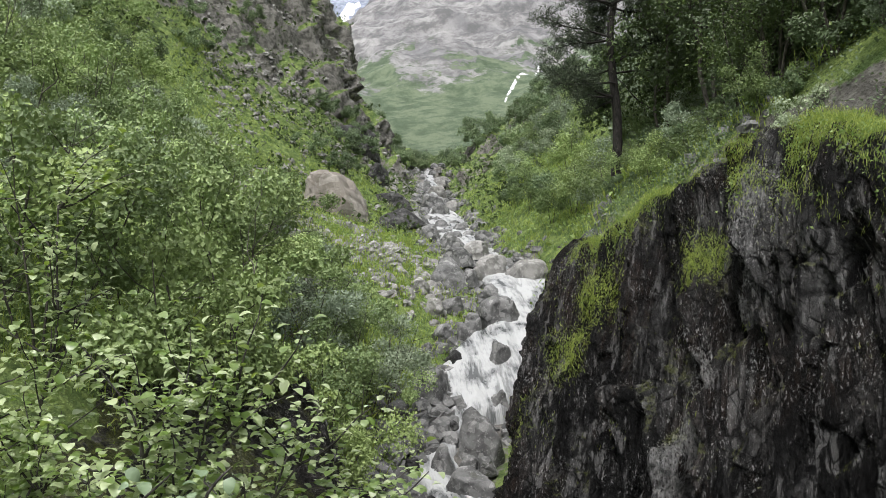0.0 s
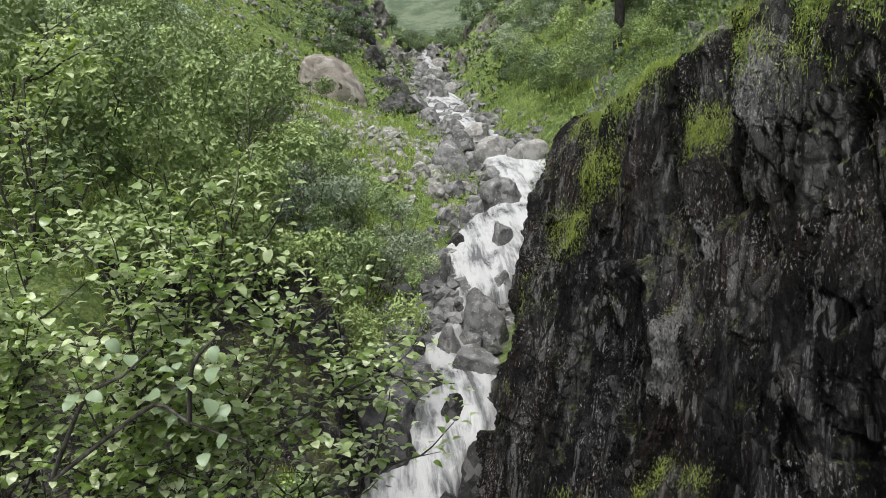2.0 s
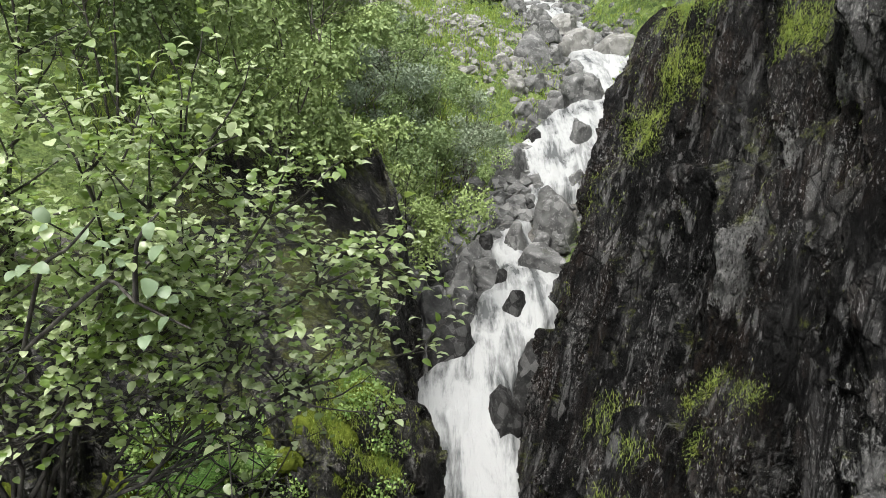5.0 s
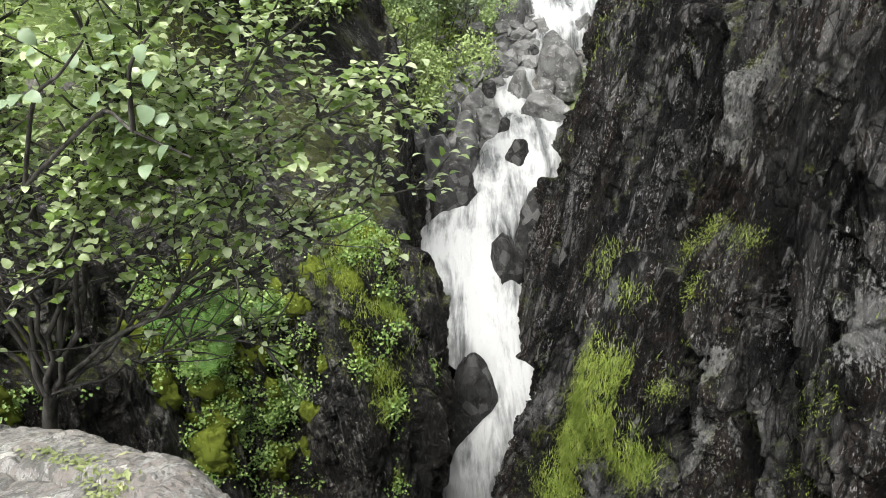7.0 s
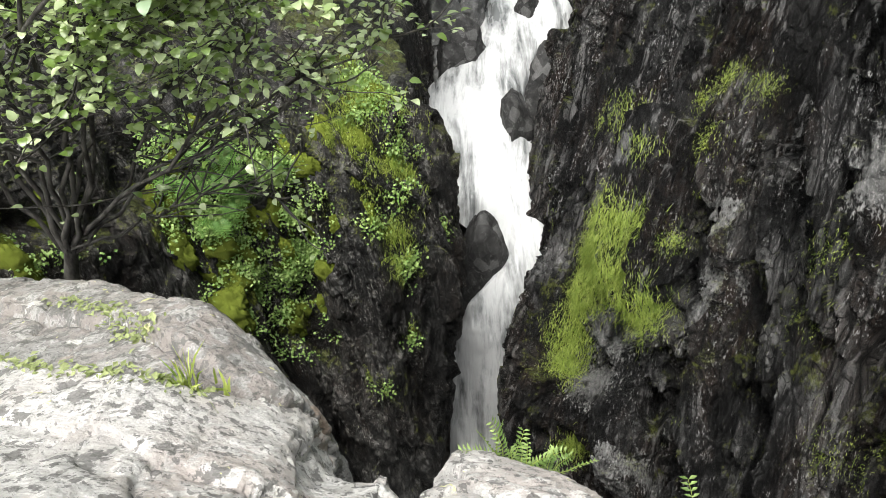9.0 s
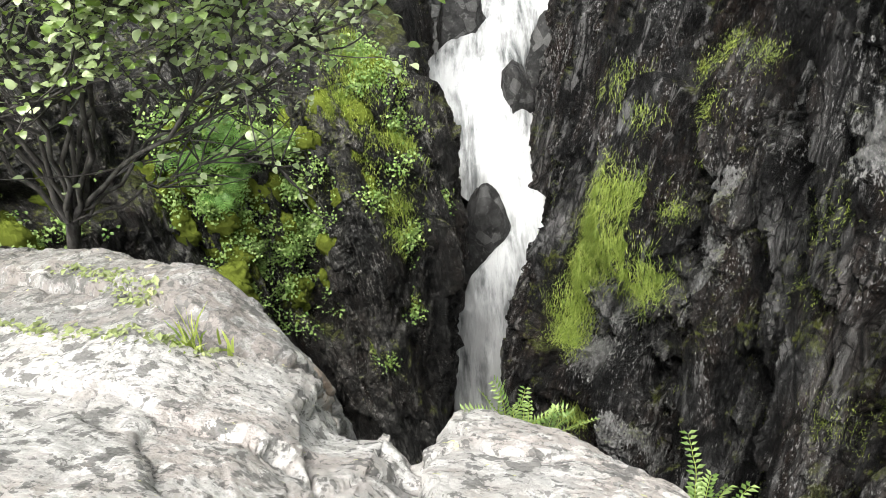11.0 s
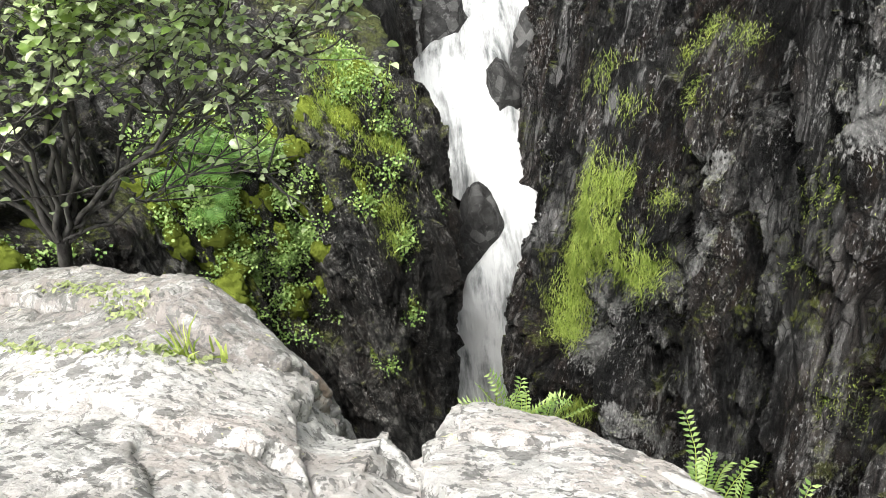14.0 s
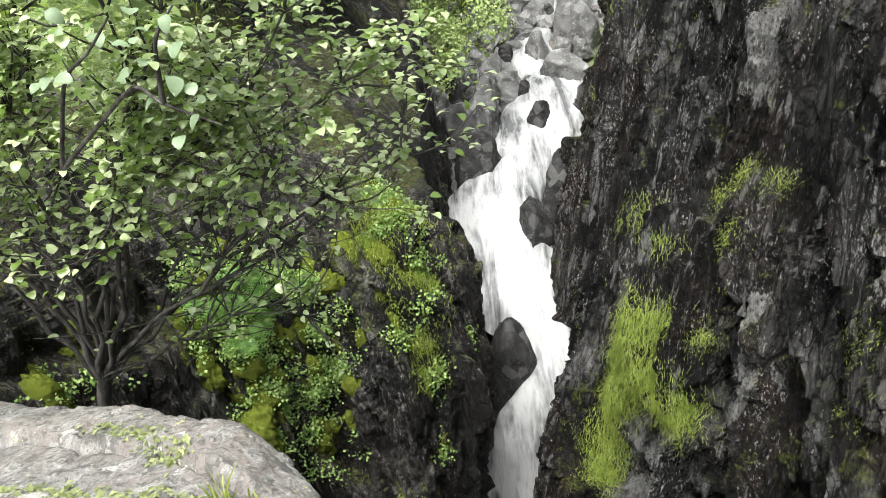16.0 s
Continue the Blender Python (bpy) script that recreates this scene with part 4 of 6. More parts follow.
for row in ((18.8, -7.2, 0.08, 1.4), (17.6, -7.3, -0.43, 1.15), (16.6, -7.65, -0.63, 0.9), (15.8, -7.85, -0.78, 0.35), (15.0, -8.05, -1.6, 0.05), (14.2, -8.2, -1.78, 0.0), (13.3, -8.45, -1.36, 0.22),
            (12.5, -8.8, -1.19, 0.38), (11.9, -8.95, -0.67, 0.47), (11.4, -9.15, -0.07, 0.56), (10.8, -9.4, -0.02, 0.51), (10.2, -9.7, -0.5, 0.2), (9.8, -10.1, -0.66, 0.05), (9.5, -10.9, -0.68, 0.0),
            (9.25, -11.8, -0.7, 0.05), (9.0, -12.6, -0.8, 0.1), (8.0, -12.9, -1.2, 0.4), (5, -13.1, -1.5, 1.6), (0, -13.3, 0.6, 2.6), (-20, -14.5, 1.2, 3.0)):
    reach(*row)
w_steps = np.concatenate([np.linspace(i, i + 1, 12 if i < 6 else 16, endpoint=False) for i in range(len(water_rows) - 1)] + [[len(water_rows) - 1]])
w = smoother(water_rows, w_steps)
w = smoother(np.swapaxes(w, 0, 1), 48).swapaxes(0, 1)
wn_ = grid_normals(w)
wn_ = wn_ * np.sign(wn_[..., 2:].mean())
lumps = 0.14 * fbm(w * np.array([1.6, 0.8, 0.8]), 4, 60) + 0.07 * ridged(w * np.array([3.2, 1.2, 1.0]), 4, 61)
w[..., 0] += 0.1 * fbm(w * np.array([0.6, 1.3, 1.3]), 4, 63) * np.clip(w[..., 1] / 14, 0.5, 2)
w = w + wn_ * (lumps * np.clip(0.5 + w[..., 1:2] / 40, 0.6, 1.6)[..., 0])[..., None]
stream = tagged(grid_object("water", w, white_water, flip=True), "white foaming mountain stream tumbling over falls", "stream", kind="structure")

snow_strip(far_peak, [(-235, 1700), (-205, 1780), (-180, 1850), (-150, 1960)], 34, "white snow filling a gully of the far mountain")
snow_strip(near_peak, [(20, 985), (45, 1000), (80, 1020)], 26, "white snow patch high on the grey mountain")
snow_strip(near_peak, [(38, 355), (46, 385), (60, 415), (66, 440)], 1.7, "narrow white snow tongue in a gully of the mountainside")

# ---------------------------------------------------------------- boulders
def boulder_mesh(name, material, seed, res=19, block=0.5, foot=-0.62, cuts=(0.4, 0.78)):
    """A broken, angular block one metre across and high, resting at its base."""
    u = np.linspace(-1, 1, res)
    verts, faces, n = [], [], 0
    a, b = np.meshgrid(u, u, indexing="ij")
    for axis in range(3):
        for s in (-1, 1):
            p = np.zeros((res, res, 3))
            p[..., axis], p[..., (axis + 1) % 3], p[..., (axis + 2) % 3] = s, a, b
            f = grid_faces(res, res) + n
            verts.append(p.reshape(-1, 3))
            faces.append(f if s > 0 else f[:, ::-1])
            n += res * res
    v = np.concatenate(verts)
    r = np.random.default_rng(seed)
    ball = unit(v)
    v = ball * (1 - block) + v * block * 0.8
    for _ in range(13):
        cut = unit(r.normal(size=3))
        cut[2] = abs(cut[2]) * 0.7
        over = np.maximum(v @ cut - r.uniform(*cuts), 0)
        v = v - over[:, None] * cut
    chips, rim_ = facets(v * 1.7 + seed, seed)
    v = v + ball * (0.06 * chips * eased(rim_, 0.12) + 0.035 * fbm(v * 1.5 + seed, 3, seed) + 0.03 * fbm(v * 7 + seed, 3, seed + 1))[:, None]
    v[:, 2] = np.maximum(v[:, 2], foot) + 0.55
    _, keep, back = np.unique(np.round(v, 4), axis=0, return_index=True, return_inverse=True)
    v = v[keep] - (*((v.max(0) + v.min(0)) / 2)[:2], v[:, 2].min())
    return raw_mesh(name, v / (*np.ptp(v, axis=0)[:2], np.ptp(v[:, 2])), back.reshape(-1)[np.concatenate(faces)], material)


big_mesh = boulder_mesh("boulder", tan_rock, 8, 34, 0.62, -0.7, (0.6, 0.9))
kinds = {k: [boulder_mesh("boulder", m, 11 * i + o) for i in range(5)] for k, m, o in (("grey", boulder_rock, 1), ("wet", wet_rock, 2), ("tan", tan_rock, 3), ("pale", pale_stone, 4))}


def boulder(x, y, z, sx, sy, sz, turn, kind, which, label, tilt=0):
    ob = new("boulder", kinds[kind][which % len(kinds[kind])])
    ob.matrix_world = pose(x, y, z, tilt, tilt * 0.5, turn) @ Matrix.Diagonal((sx, sy, sz, 1))
    return tagged(ob, label, "boulder", "boulders in the stream bed")


def bed(rows, label):
    """Boulders by the middle of their front foot, width and height above the water."""
    for x, y, z, wide, high, turn, kind, which in rows:
        boulder(x, y + 0.4 * wide, z - 0.4 * high, wide * 1.05, wide * 0.95, high * 1.3, turn, kind, which, label)


bed([(0.07, 25.7, -6.64, 1.75, 1.4, 20, "grey", 1), (3.07, 32.45, -4.75, 2.1, 1.2, 10, "grey", 3), (2.61, 28.3, -5.82, 0.99, 1.1, 75, "grey", 0), (1.54, 22.5, -7.3, 1.6, 1.45, 140, "grey", 2),
     (2.33, 25.7, -6.63, 0.8, 0.6, 200, "grey", 4), (0.29, 21.0, -7.38, 0.85, 0.9, 310, "grey", 4), (0.92, 18.8, -7.2, 1.3, 0.7, 5, "grey", 0), (3.9, 29.8, -5.35, 0.7, 0.45, 15, "wet", 1), (3.0, 36.2, -3.95, 1.1, 0.5, 80, "grey", 2),
     (2.2, 58, -2.1, 1.4, 0.6, 30, "grey", 2), (3.0, 64, -1.6, 1.5, 0.6, 130, "grey", 0), (1.6, 67, -1.4, 1.6, 0.7, 230, "grey", 3)], "grey boulder standing in the foaming stream")
bed([(1.84, 31.5, -4.92, 1.05, 0.75, 50, "grey", 1), (1.37, 30.5, -5.17, 0.7, 0.75, 90, "grey", 2), (0.62, 30.8, -5.1, 1.0, 0.6, 33, "grey", 3), (-0.11, 29.2, -5.55, 0.9, 0.55, 170, "grey", 4), (0.94, 28.6, -5.72, 0.84, 0.5, 260, "wet", 0),
     (-0.95, 25.9, -6.56, 0.77, 0.48, 40, "grey", 1), (-0.91, 24.6, -7.0, 0.88, 0.7, 100, "grey", 0), (-1.16, 24.1, -7.07, 0.63, 0.5, 200, "wet", 3), (0.68, 24.2, -7.06, 0.54, 0.4, 10, "wet", 2), (-0.13, 23.9, -7.11, 0.53, 0.6, 80, "grey", 4),
     (-0.73, 22.6, -7.28, 0.88, 0.65, 25, "wet", 1), (-1.5, 22.9, -7.1, 0.7, 0.5, 115, "grey", 2), (0.99, 21.5, -7.35, 0.56, 0.4, 145, "grey", 3), (1.51, 21.4, -7.36, 0.64, 0.38, 225, "grey", 1), (-0.55, 21.4, -7.3, 0.5, 0.35, 300, "wet", 4),
     (-0.88, 19.8, -7.32, 0.75, 0.58, 60, "grey", 2), (-1.35, 20.6, -7.3, 0.6, 0.45, 10, "grey", 0), (-0.48, 18.4, -7.24, 0.81, 0.55, 160, "grey", 1), (-0.08, 18.2, -7.25, 0.4, 0.4, 40, "wet", 0), (-1.09, 17.7, -7.29, 0.9, 0.7, 280, "grey", 4),
     (-1.58, 16.6, -7.5, 0.85, 0.8, 15, "grey", 3), (-0.98, 16.8, -7.5, 0.8, 0.65, 110, "grey", 0), (-1.9, 17.9, -7.2, 0.8, 0.7, 190, "wet", 2), (-1.75, 19.2, -7.2, 0.7, 0.55, 240, "grey", 3)], "wet grey boulder in the heap beside the upper fall")
bed([(0.26, 16.9, -7.53, 0.78, 0.65, 80, "wet", 1), (-1.15, 15.3, -8.1, 1.3, 1.25, 95, "wet", 2), (-0.5, 10.5, -9.8, 1.0, 1.5, 10, "wet", 2), (0.05, 13.3, -8.55, 1.0, 1.0, 75, "wet", 0), (0.68, 14.4, -8.25, 1.3, 1.2, 30, "wet", 3), (0.75, 13.2, -8.6, 0.9, 1.3, 130, "wet", 4)], "black wet boulder washed by the fall")
bed([(3.4, 40.8, -3.42, 2.1, 1.15, 33, "pale", 3), (5.4, 38.7, -3.6, 2.3, 1.2, 130, "pale", 0), (1.1, 38.2, -3.68, 2.5, 1.4, 80, "grey", 2), (2.2, 38.9, -3.6, 1.1, 0.7, 20, "grey", 1), (4.5, 42.5, -3.2, 1.2, 0.6, 290, "grey", 4),
     (-0.4, 36.0, -3.9, 1.2, 0.7, 70, "pale", 1), (0.3, 33.5, -4.4, 1.0, 0.6, 150, "pale", 2), (1.2, 34.3, -4.4, 1.0, 0.6, 220, "grey", 0), (2.0, 44.0, -2.9, 1.6, 0.9, 310, "grey", 3), (3.2, 48, -2.7, 1.8, 0.9, 60, "pale", 4), (1.8, 52, -2.3, 1.6, 0.9, 60, "grey", 4),
     (4.4, 54, -2.2, 1.9, 0.9, 200, "grey", 2), (0.4, 58, -2.0, 2.0, 1.1, 300, "grey", 0), (4.6, 63, -1.8, 2.0, 1.0, 20, "grey", 3), (-0.4, 66, -1.4, 2.4, 1.5, 75, "grey", 4), (4.8, 70, -1.2, 2.2, 1.2, 160, "pale", 1), (1.6, 76, -0.3, 2.4, 1.2, 250, "grey", 2),
     (0.9, 82, 0.6, 2.4, 1.4, 20, "grey", 0), (3.0, 80, 0.2, 2.0, 1.0, 140, "pale", 1), (1.8, 92, 1.9, 2.4, 1.2, 99, "pale", 3), (0.2, 98, 2.8, 2.6, 1.2, 200, "grey", 4), (2.6, 104, 3.6, 2.4, 1.1, 10, "pale", 2)], "pale grey boulder on the stream bank")
for x, y, z, s, h, turn in ((-8.6, 96, 7.5, 3.4, 2.6, 10), (-5.2, 86, 3.6, 3.0, 2.0, 70), (-3.0, 77, 0.8, 2.6, 1.6, 133), (-2.2, 66, -1.2, 2.6, 1.5, 201), (-11.5, 104, 12, 3.5, 3.0, 302), (-6.8, 91, 6, 2.6, 1.8, 44)):
    ob = boulder(x, y, min(z, ground_at(x, y)) - 0.3 * h, s * 1.9, s * 1.1, h * 1.4, turn, "wet", turn, "dark grey rock outcrop on the slope under the crag", 14)
    ob.name = "rock_outcrop"
    tagged(ob, category="rock", group="rock outcrops")
kinds["tan"] = [big_mesh]
big = boulder(-8.0, 66.0, -3.2, 6.2, 5.2, 6.6, 20, "tan", 1, "huge tan angular boulder on the grassy scree slope", 4)


# ---------------------------------------------------------------- foreground rock ledge
ledge_rows = []


def ledge(x, *yz):
    ledge_rows.append([(x, y, z) for y, z in yz])


ledge(-4.2, (-2.4, -2.2), (-0.6, -1.9), (0.3, -1.9), (1.4, -2.2), (2.6, -2.7), (2.9, -3.4), (3.2, -7.5))
ledge(-2.4, (-2.2, -1.9), (-0.5, -1.6), (0.3, -1.45), (1.2, -1.75), (2.2, -2.15), (2.45, -2.7), (2.6, -7.5))
ledge(-1.6, (-2.2, -1.8), (-0.5, -1.5), (0.3, -1.15), (1.2, -1.62), (1.9, -1.93), (2.08, -2.35), (2.2, -7.5))
ledge(-1.2, (-2.2, -1.8), (-0.5, -1.45), (0.3, -1.02), (1.05, -1.47), (1.72, -1.78), (1.87, -2.1), (2.0, -7.5))
ledge(-0.73, (-2.2, -1.8), (-0.5, -1.4), (0.3, -0.95), (0.9, -1.34), (1.42, -1.55), (1.54, -1.85), (1.65, -7.5))
ledge(-0.46, (-2.2, -1.8), (-0.5, -1.4), (0.3, -0.95), (0.85, -1.37), (1.25, -1.68), (1.33, -1.95), (1.4, -7.5))
ledge(-0.385, (-2.2, -1.8), (-0.5, -1.4), (0.3, -0.98), (0.75, -1.34), (1.10, -1.665), (1.17, -1.9), (1.3, -7.5))
ledge(-0.28, (-2.2, -1.8), (-0.5, -1.4), (0.3, -1.02), (0.7, -1.32), (1.09, -1.635), (1.15, -1.9), (1.25, -7.5))
ledge(-0.215, (-2.2, -1.8), (-0.5, -1.4), (0.3, -1.02), (0.7, -1.36), (1.04, -1.67), (1.10, -1.95), (1.25, -7.5))
ledge(-0.16, (-2.2, -1.8), (-0.5, -1.4), (0.3, -1.03), (0.75, -1.41), (1.21, -1.77), (1.30, -2.0), (1.4, -7.5))
ledge(0.07, (-2.2, -1.8), (-0.5, -1.4), (0.3, -1.08), (0.75, -1.42), (1.13, -1.73), (1.24, -2.0), (1.4, -7.5))
ledge(0.32, (-2.2, -1.8), (-0.5, -1.45), (0.2, -1.12), (0.55, -1.34), (0.84, -1.56), (0.96, -1.85), (1.2, -7.5))
ledge(0.7, (-2.2, -1.9), (-0.6, -1.6), (0.0, -1.4), (0.25, -1.5), (0.48, -1.68), (0.62, -2.0), (0.9, -7.5))
ledge(1.4, (-2.2, -2.2), (-1.2, -2.0), (-0.7, -1.9), (-0.4, -2.0), (-0.1, -2.3), (0.1, -2.8), (0.4, -7.5))
s_steps = np.concatenate([np.linspace(i, i + 1, n, endpoint=False) for i, n in enumerate((20, 30, 40, 60, 50, 20, 24, 20, 20, 44, 50, 40, 18))] + [[13]])
s_cols = np.concatenate([np.linspace(i, i + 1, n, endpoint=False) for i, n in enumerate((10, 20, 80, 80, 34, 60))] + [[6]])
k = smoother(ledge_rows, s_steps, 0.2)
k = smoother(np.swapaxes(k, 0, 1), s_cols, 0.2).swapaxes(0, 1)
kn = grid_normals(k)
kn = kn * np.sign(kn[:, :120, 2].mean())
crack_a = [(-2.4, 1.55), (-1.25, 1.28), (-0.98, 1.17), (-0.75, 1.10), (-0.62, 1.09), (-0.5, 1.15), (-0.4, 1.3)]
crack_b = [(-2.4, 1.95), (-1.45, 1.62), (-1.15, 1.5), (-0.92, 1.38), (-0.78, 1.27), (-0.62, 1.17), (-0.5, 1.18), (-0.4, 1.32)]
crack_c = [(0.35, -2.2), (-0.2, 0.3), (-0.3, 0.6), (-0.36, 0.85), (-0.42, 1.0), (-0.43, 1.6)]
crack_d = [(0.3, 0.45), (-0.1, 0.72), (-0.2, 0.9), (-0.215, 1.6)]
kx = k[..., 0] + 0.025 * fbm(k * 6, 3, 77) + 0.01 * fbm(k * 22, 3, 78)
ky = k[..., 1] + 0.025 * fbm(k * 6, 3, 79) + 0.01 * fbm(k * 22, 3, 80)
above_a = ky - np.interp(kx, *zip(*crack_a))
above_b = ky - np.interp(kx, *zip(*crack_b))
right_c = kx - np.interp(ky, *zip(*[(y, x) for x, y in crack_c]))
right_d = kx - np.interp(ky, *zip(*[(y, x) for x, y in crack_d]))
low = np.minimum
blocks = {"slab": (low(above_b, -right_c + 0.0), 0.012, 1), "wedge": (low(low(above_a, -above_b), -right_c), -0.022, 2), "dome": (low(-above_a, -right_c), 0.015, 3),
          "spur": (low(right_c, -right_d), -0.01, 4), "block": (low(right_c, right_d), 0.014, 5)}
broad, e1 = facets(k * np.array([2.4, 2.0, 3.0]) + 0.25 * fbm(k * 3, 3, 90)[..., None], 91)
fine, e2 = facets(k * np.array([11.0, 6.0, 9.0]) + 0.3 * fbm(k * 8, 3, 92)[..., None], 93)
leaf_ = saw((k[..., 1] * 0.9 + k[..., 2] * 1.3 + 0.35 * k[..., 0]) * 11 + 1.6 * fbm(k * 4, 3, 98), 0.2)
sink = 0.004 * (leaf_ - 0.5) * np.clip(0.4 + 1.6 * fbm(k * 3, 3, 99), 0, 1) + 0.012 * broad + 0.0045 * fine + 0.008 * fbm(k * 2.5, 3, 94) + 0.003 * ridged(k * 12, 4, 95) + 0.004 * fbm(k * 45, 3, 96)
sink = sink - 0.008 * np.exp(-e1 * 22) - 0.018
for px_, py_, r0, deep in ((-0.41, 0.85, 0.014, 0.035), (-0.375, 0.905, 0.012, 0.03), (-0.27, 0.98, 0.018, 0.025)):
    sink = sink - deep * np.exp(-(((kx - px_) ** 2 + (ky - py_) ** 2) / r0**2) ** 2)
outcrop = thing("rock_ledge", (-0.5, 0.6, -1.4), "pale lichen-spotted rock ledge with plant-filled cracks", "rock")
ledge_cells = grid_faces(*k.shape[:2])
ledge_v, ledge_f, ledge_n = [], [], 0
for name, (inside, rise, seed) in blocks.items():
    lean = 0.014 * fbm(np.stack([k[..., 0] * 1.3, k[..., 1] * 1.3, 0 * kx + seed * 5], -1), 2, 97)
    drop = 0.075 * (1 - eased(inside + 0.02, 0.032))
    p = k + kn * (sink + rise + lean - drop)[..., None]
    keep = (inside > -0.022).ravel()[ledge_cells].all(1)
    left_over, shape = keep.reshape(k.shape[0] - 1, k.shape[1] - 1).copy(), np.zeros((k.shape[0] - 1, k.shape[1] - 1), bool)
    while left_over.any():
        isle = np.zeros_like(left_over)
        isle[np.unravel_index(np.argmax(left_over), left_over.shape)] = True
        size_ = 0
        while isle.sum() > size_:
            size_ = isle.sum()
            isle[1:] |= isle[:-1]
            isle[:-1] |= isle[1:]
            isle[:, 1:] |= isle[:, :-1]
            isle[:, :-1] |= isle[:, 1:]
            isle &= left_over
        if size_ > 0.03 * keep.sum():
            shape |= isle
        left_over &= ~isle
    cells = ledge_cells[shape.ravel()]
    ids, back = np.unique(cells, return_inverse=True)
    v, f = p.reshape(-1, 3)[ids], back.reshape(-1, 4)[:, ::-1]
    piece = part(name, raw_mesh(name, v, f, ledge_grey if name in ("slab", "wedge") else ledge_rock), outcrop, "greyer weathered layer of the ledge" if name in ("slab", "wedge") else "")
    piece.matrix_parent_inverse = Matrix.Translation(outcrop.location).inverted()
    ledge_v.append(v)
    ledge_f.append(f + ledge_n)
    ledge_n += len(v)
ledge_tree = BVHTree.FromPolygons(np.concatenate(ledge_v).tolist(), np.concatenate(ledge_f).tolist())


def ledge_at(x, y):
    hit = ledge_tree.ray_cast(Vector((x, y, 1)), Vector((0, 0, -1)))
    return np.array(hit[0]) if hit[0] else np.array((x, y, -1.5))


# ---------------------------------------------------------------- trees
def limb(r, start, aim, length, radius, steps=7, wander=0.25, lift=0.1, end=0.3):
    pts, way = [np.array(start, float)], unit(aim)
    for _ in range(steps):
        way = unit(way + r.normal(size=3) * wander * 0.5 + np.array((0, 0, lift)))
        pts.append(pts[-1] + way * length / steps)
    return np.array(pts), np.linspace(radius, radius * end, steps + 1)


def grow(r, start, aim, length, radius, level, wood, tips, spread=0.8, count=6, lift=0.08, shrink=0.55, first=0.3):
    pts, radii = limb(r, start, aim, length, radius, 7 if level else 5, 0.22 + 0.1 * (2 - level), lift)
    if level:
        tube(wood, pts, radii, 5 if level > 1 else 3)
    if level == 0:
        tips.extend(pts[1:])
        return
    way = unit(np.gradient(pts, axis=0))
    for i in range(count):
        f = first + (1 - first) * (i + r.uniform(0, 0.9)) / count
        at = f * (len(pts) - 1)
        j = min(int(at), len(pts) - 2)
        p = pts[j] + (pts[j + 1] - pts[j]) * (at - j)
        out = unit(np.cross(way[j], r.normal(size=3)))
        grow(r, p, way[j] * (1 - spread * 0.5) + out * spread, length * shrink * r.uniform(0.7, 1.15) * (1.15 - 0.5 * f), radius * 0.45, level - 1, wood, tips, spread, count, lift, shrink, 0.15)
    tips.append(pts[-1])


def bush_thing(name, seed, height, leaf, leaves_per, size, bark, label, category, stems=3, spread=0.85, count=4, thick=0.02, slim=0.62, reach_out=0.6, puffs=17, round_=0.15):
    r = np.random.default_rng(seed)
    wood, tips = Pile(), []
    for s in range(stems):
        a = 2 * np.pi * (s + r.uniform(0, 0.6)) / stems
        lean = reach_out * r.uniform(0.3, 1.0) if stems > 1 else 0.12
        grow(r, (0.08 * np.cos(a), 0.08 * np.sin(a), -0.15), (lean * np.cos(a), lean * np.sin(a), 1), height * r.uniform(0.75, 1.0), thick * height / 3, 2, wood, tips, spread, count)
    tips = np.array(tips)
    tips = tips[tips[:, 2] > 0.12 * height]
    heart = tips[r.choice(len(tips), puffs)]
    heart[:, 2] *= r.uniform(0.4, 1.0, puffs)
    wide = height * round_ * r.uniform(0.6, 1.25, puffs)
    per = max(int(leaves_per), 1)
    out = unit(r.normal(size=(puffs * per, 3)) + (0, 0, 0.25))
    at = np.repeat(heart, per, 0) + out * (np.repeat(wide, per) * (0.45 + 0.6 * r.random(puffs * per)))[:, None] * (1, 1, 0.75)
    keep = at[:, 2] > 0.05
    at, out = at[keep], out[keep]
    facing = unit(out + (0, 0, 0.3) + r.normal(size=at.shape) * 0.35)
    way = r.normal(size=at.shape) + out * 0.4 + (0, 0, -0.3)
    v, f = leaf_flakes(at, facing, way, size * r.uniform(0.6, 1.25, len(at)), slim)
    top = thing(name, (0, 0, 0), label, category)
    part("trunk", wood.mesh("trunk", bark), top)
    part("crown", raw_mesh("crown", v, f, leaf, False), top)
    return top


birch = [bush_thing("birch_bush", 20 + i, 3.2, birch_leaf, 420, 0.09, grey_bark, "bushy young birch with fresh green leaves on the slope", "tree", 4) for i in range(3)]
willow = [bush_thing("willow_bush", 30 + i, 2.6, willow_leaf, 420, 0.09, grey_bark, "grey-green willow bush with narrow leaves on the slope", "bush", 5, slim=0.4) for i in range(2)]
scrub = [bush_thing("scrub_bush", 40 + i, 2.4, scrub_leaf, 170, 0.14, grey_bark, "dark green shrub on the valley side", "bush", 3, count=3, puffs=14, round_=0.18) for i in range(2)]
far_birch = [bush_thing("far_birch_bush", 45 + i, 3.0, (birch_leaf, willow_leaf)[i % 2], 210, 0.12, grey_bark, "rounded light green bush on the valley side", "bush", 3, count=3, puffs=18, round_=0.16) for i in range(4)]
shade = [bush_thing("broadleaf_tree", 50 + i, 5.5, dark_leaf, 240, 0.12, grey_bark, "tall broadleaf tree above the cliff, canopy shade put into its leaf colour", "tree", 3, thick=0.034, reach_out=0.35) for i in range(2)]
used = set()


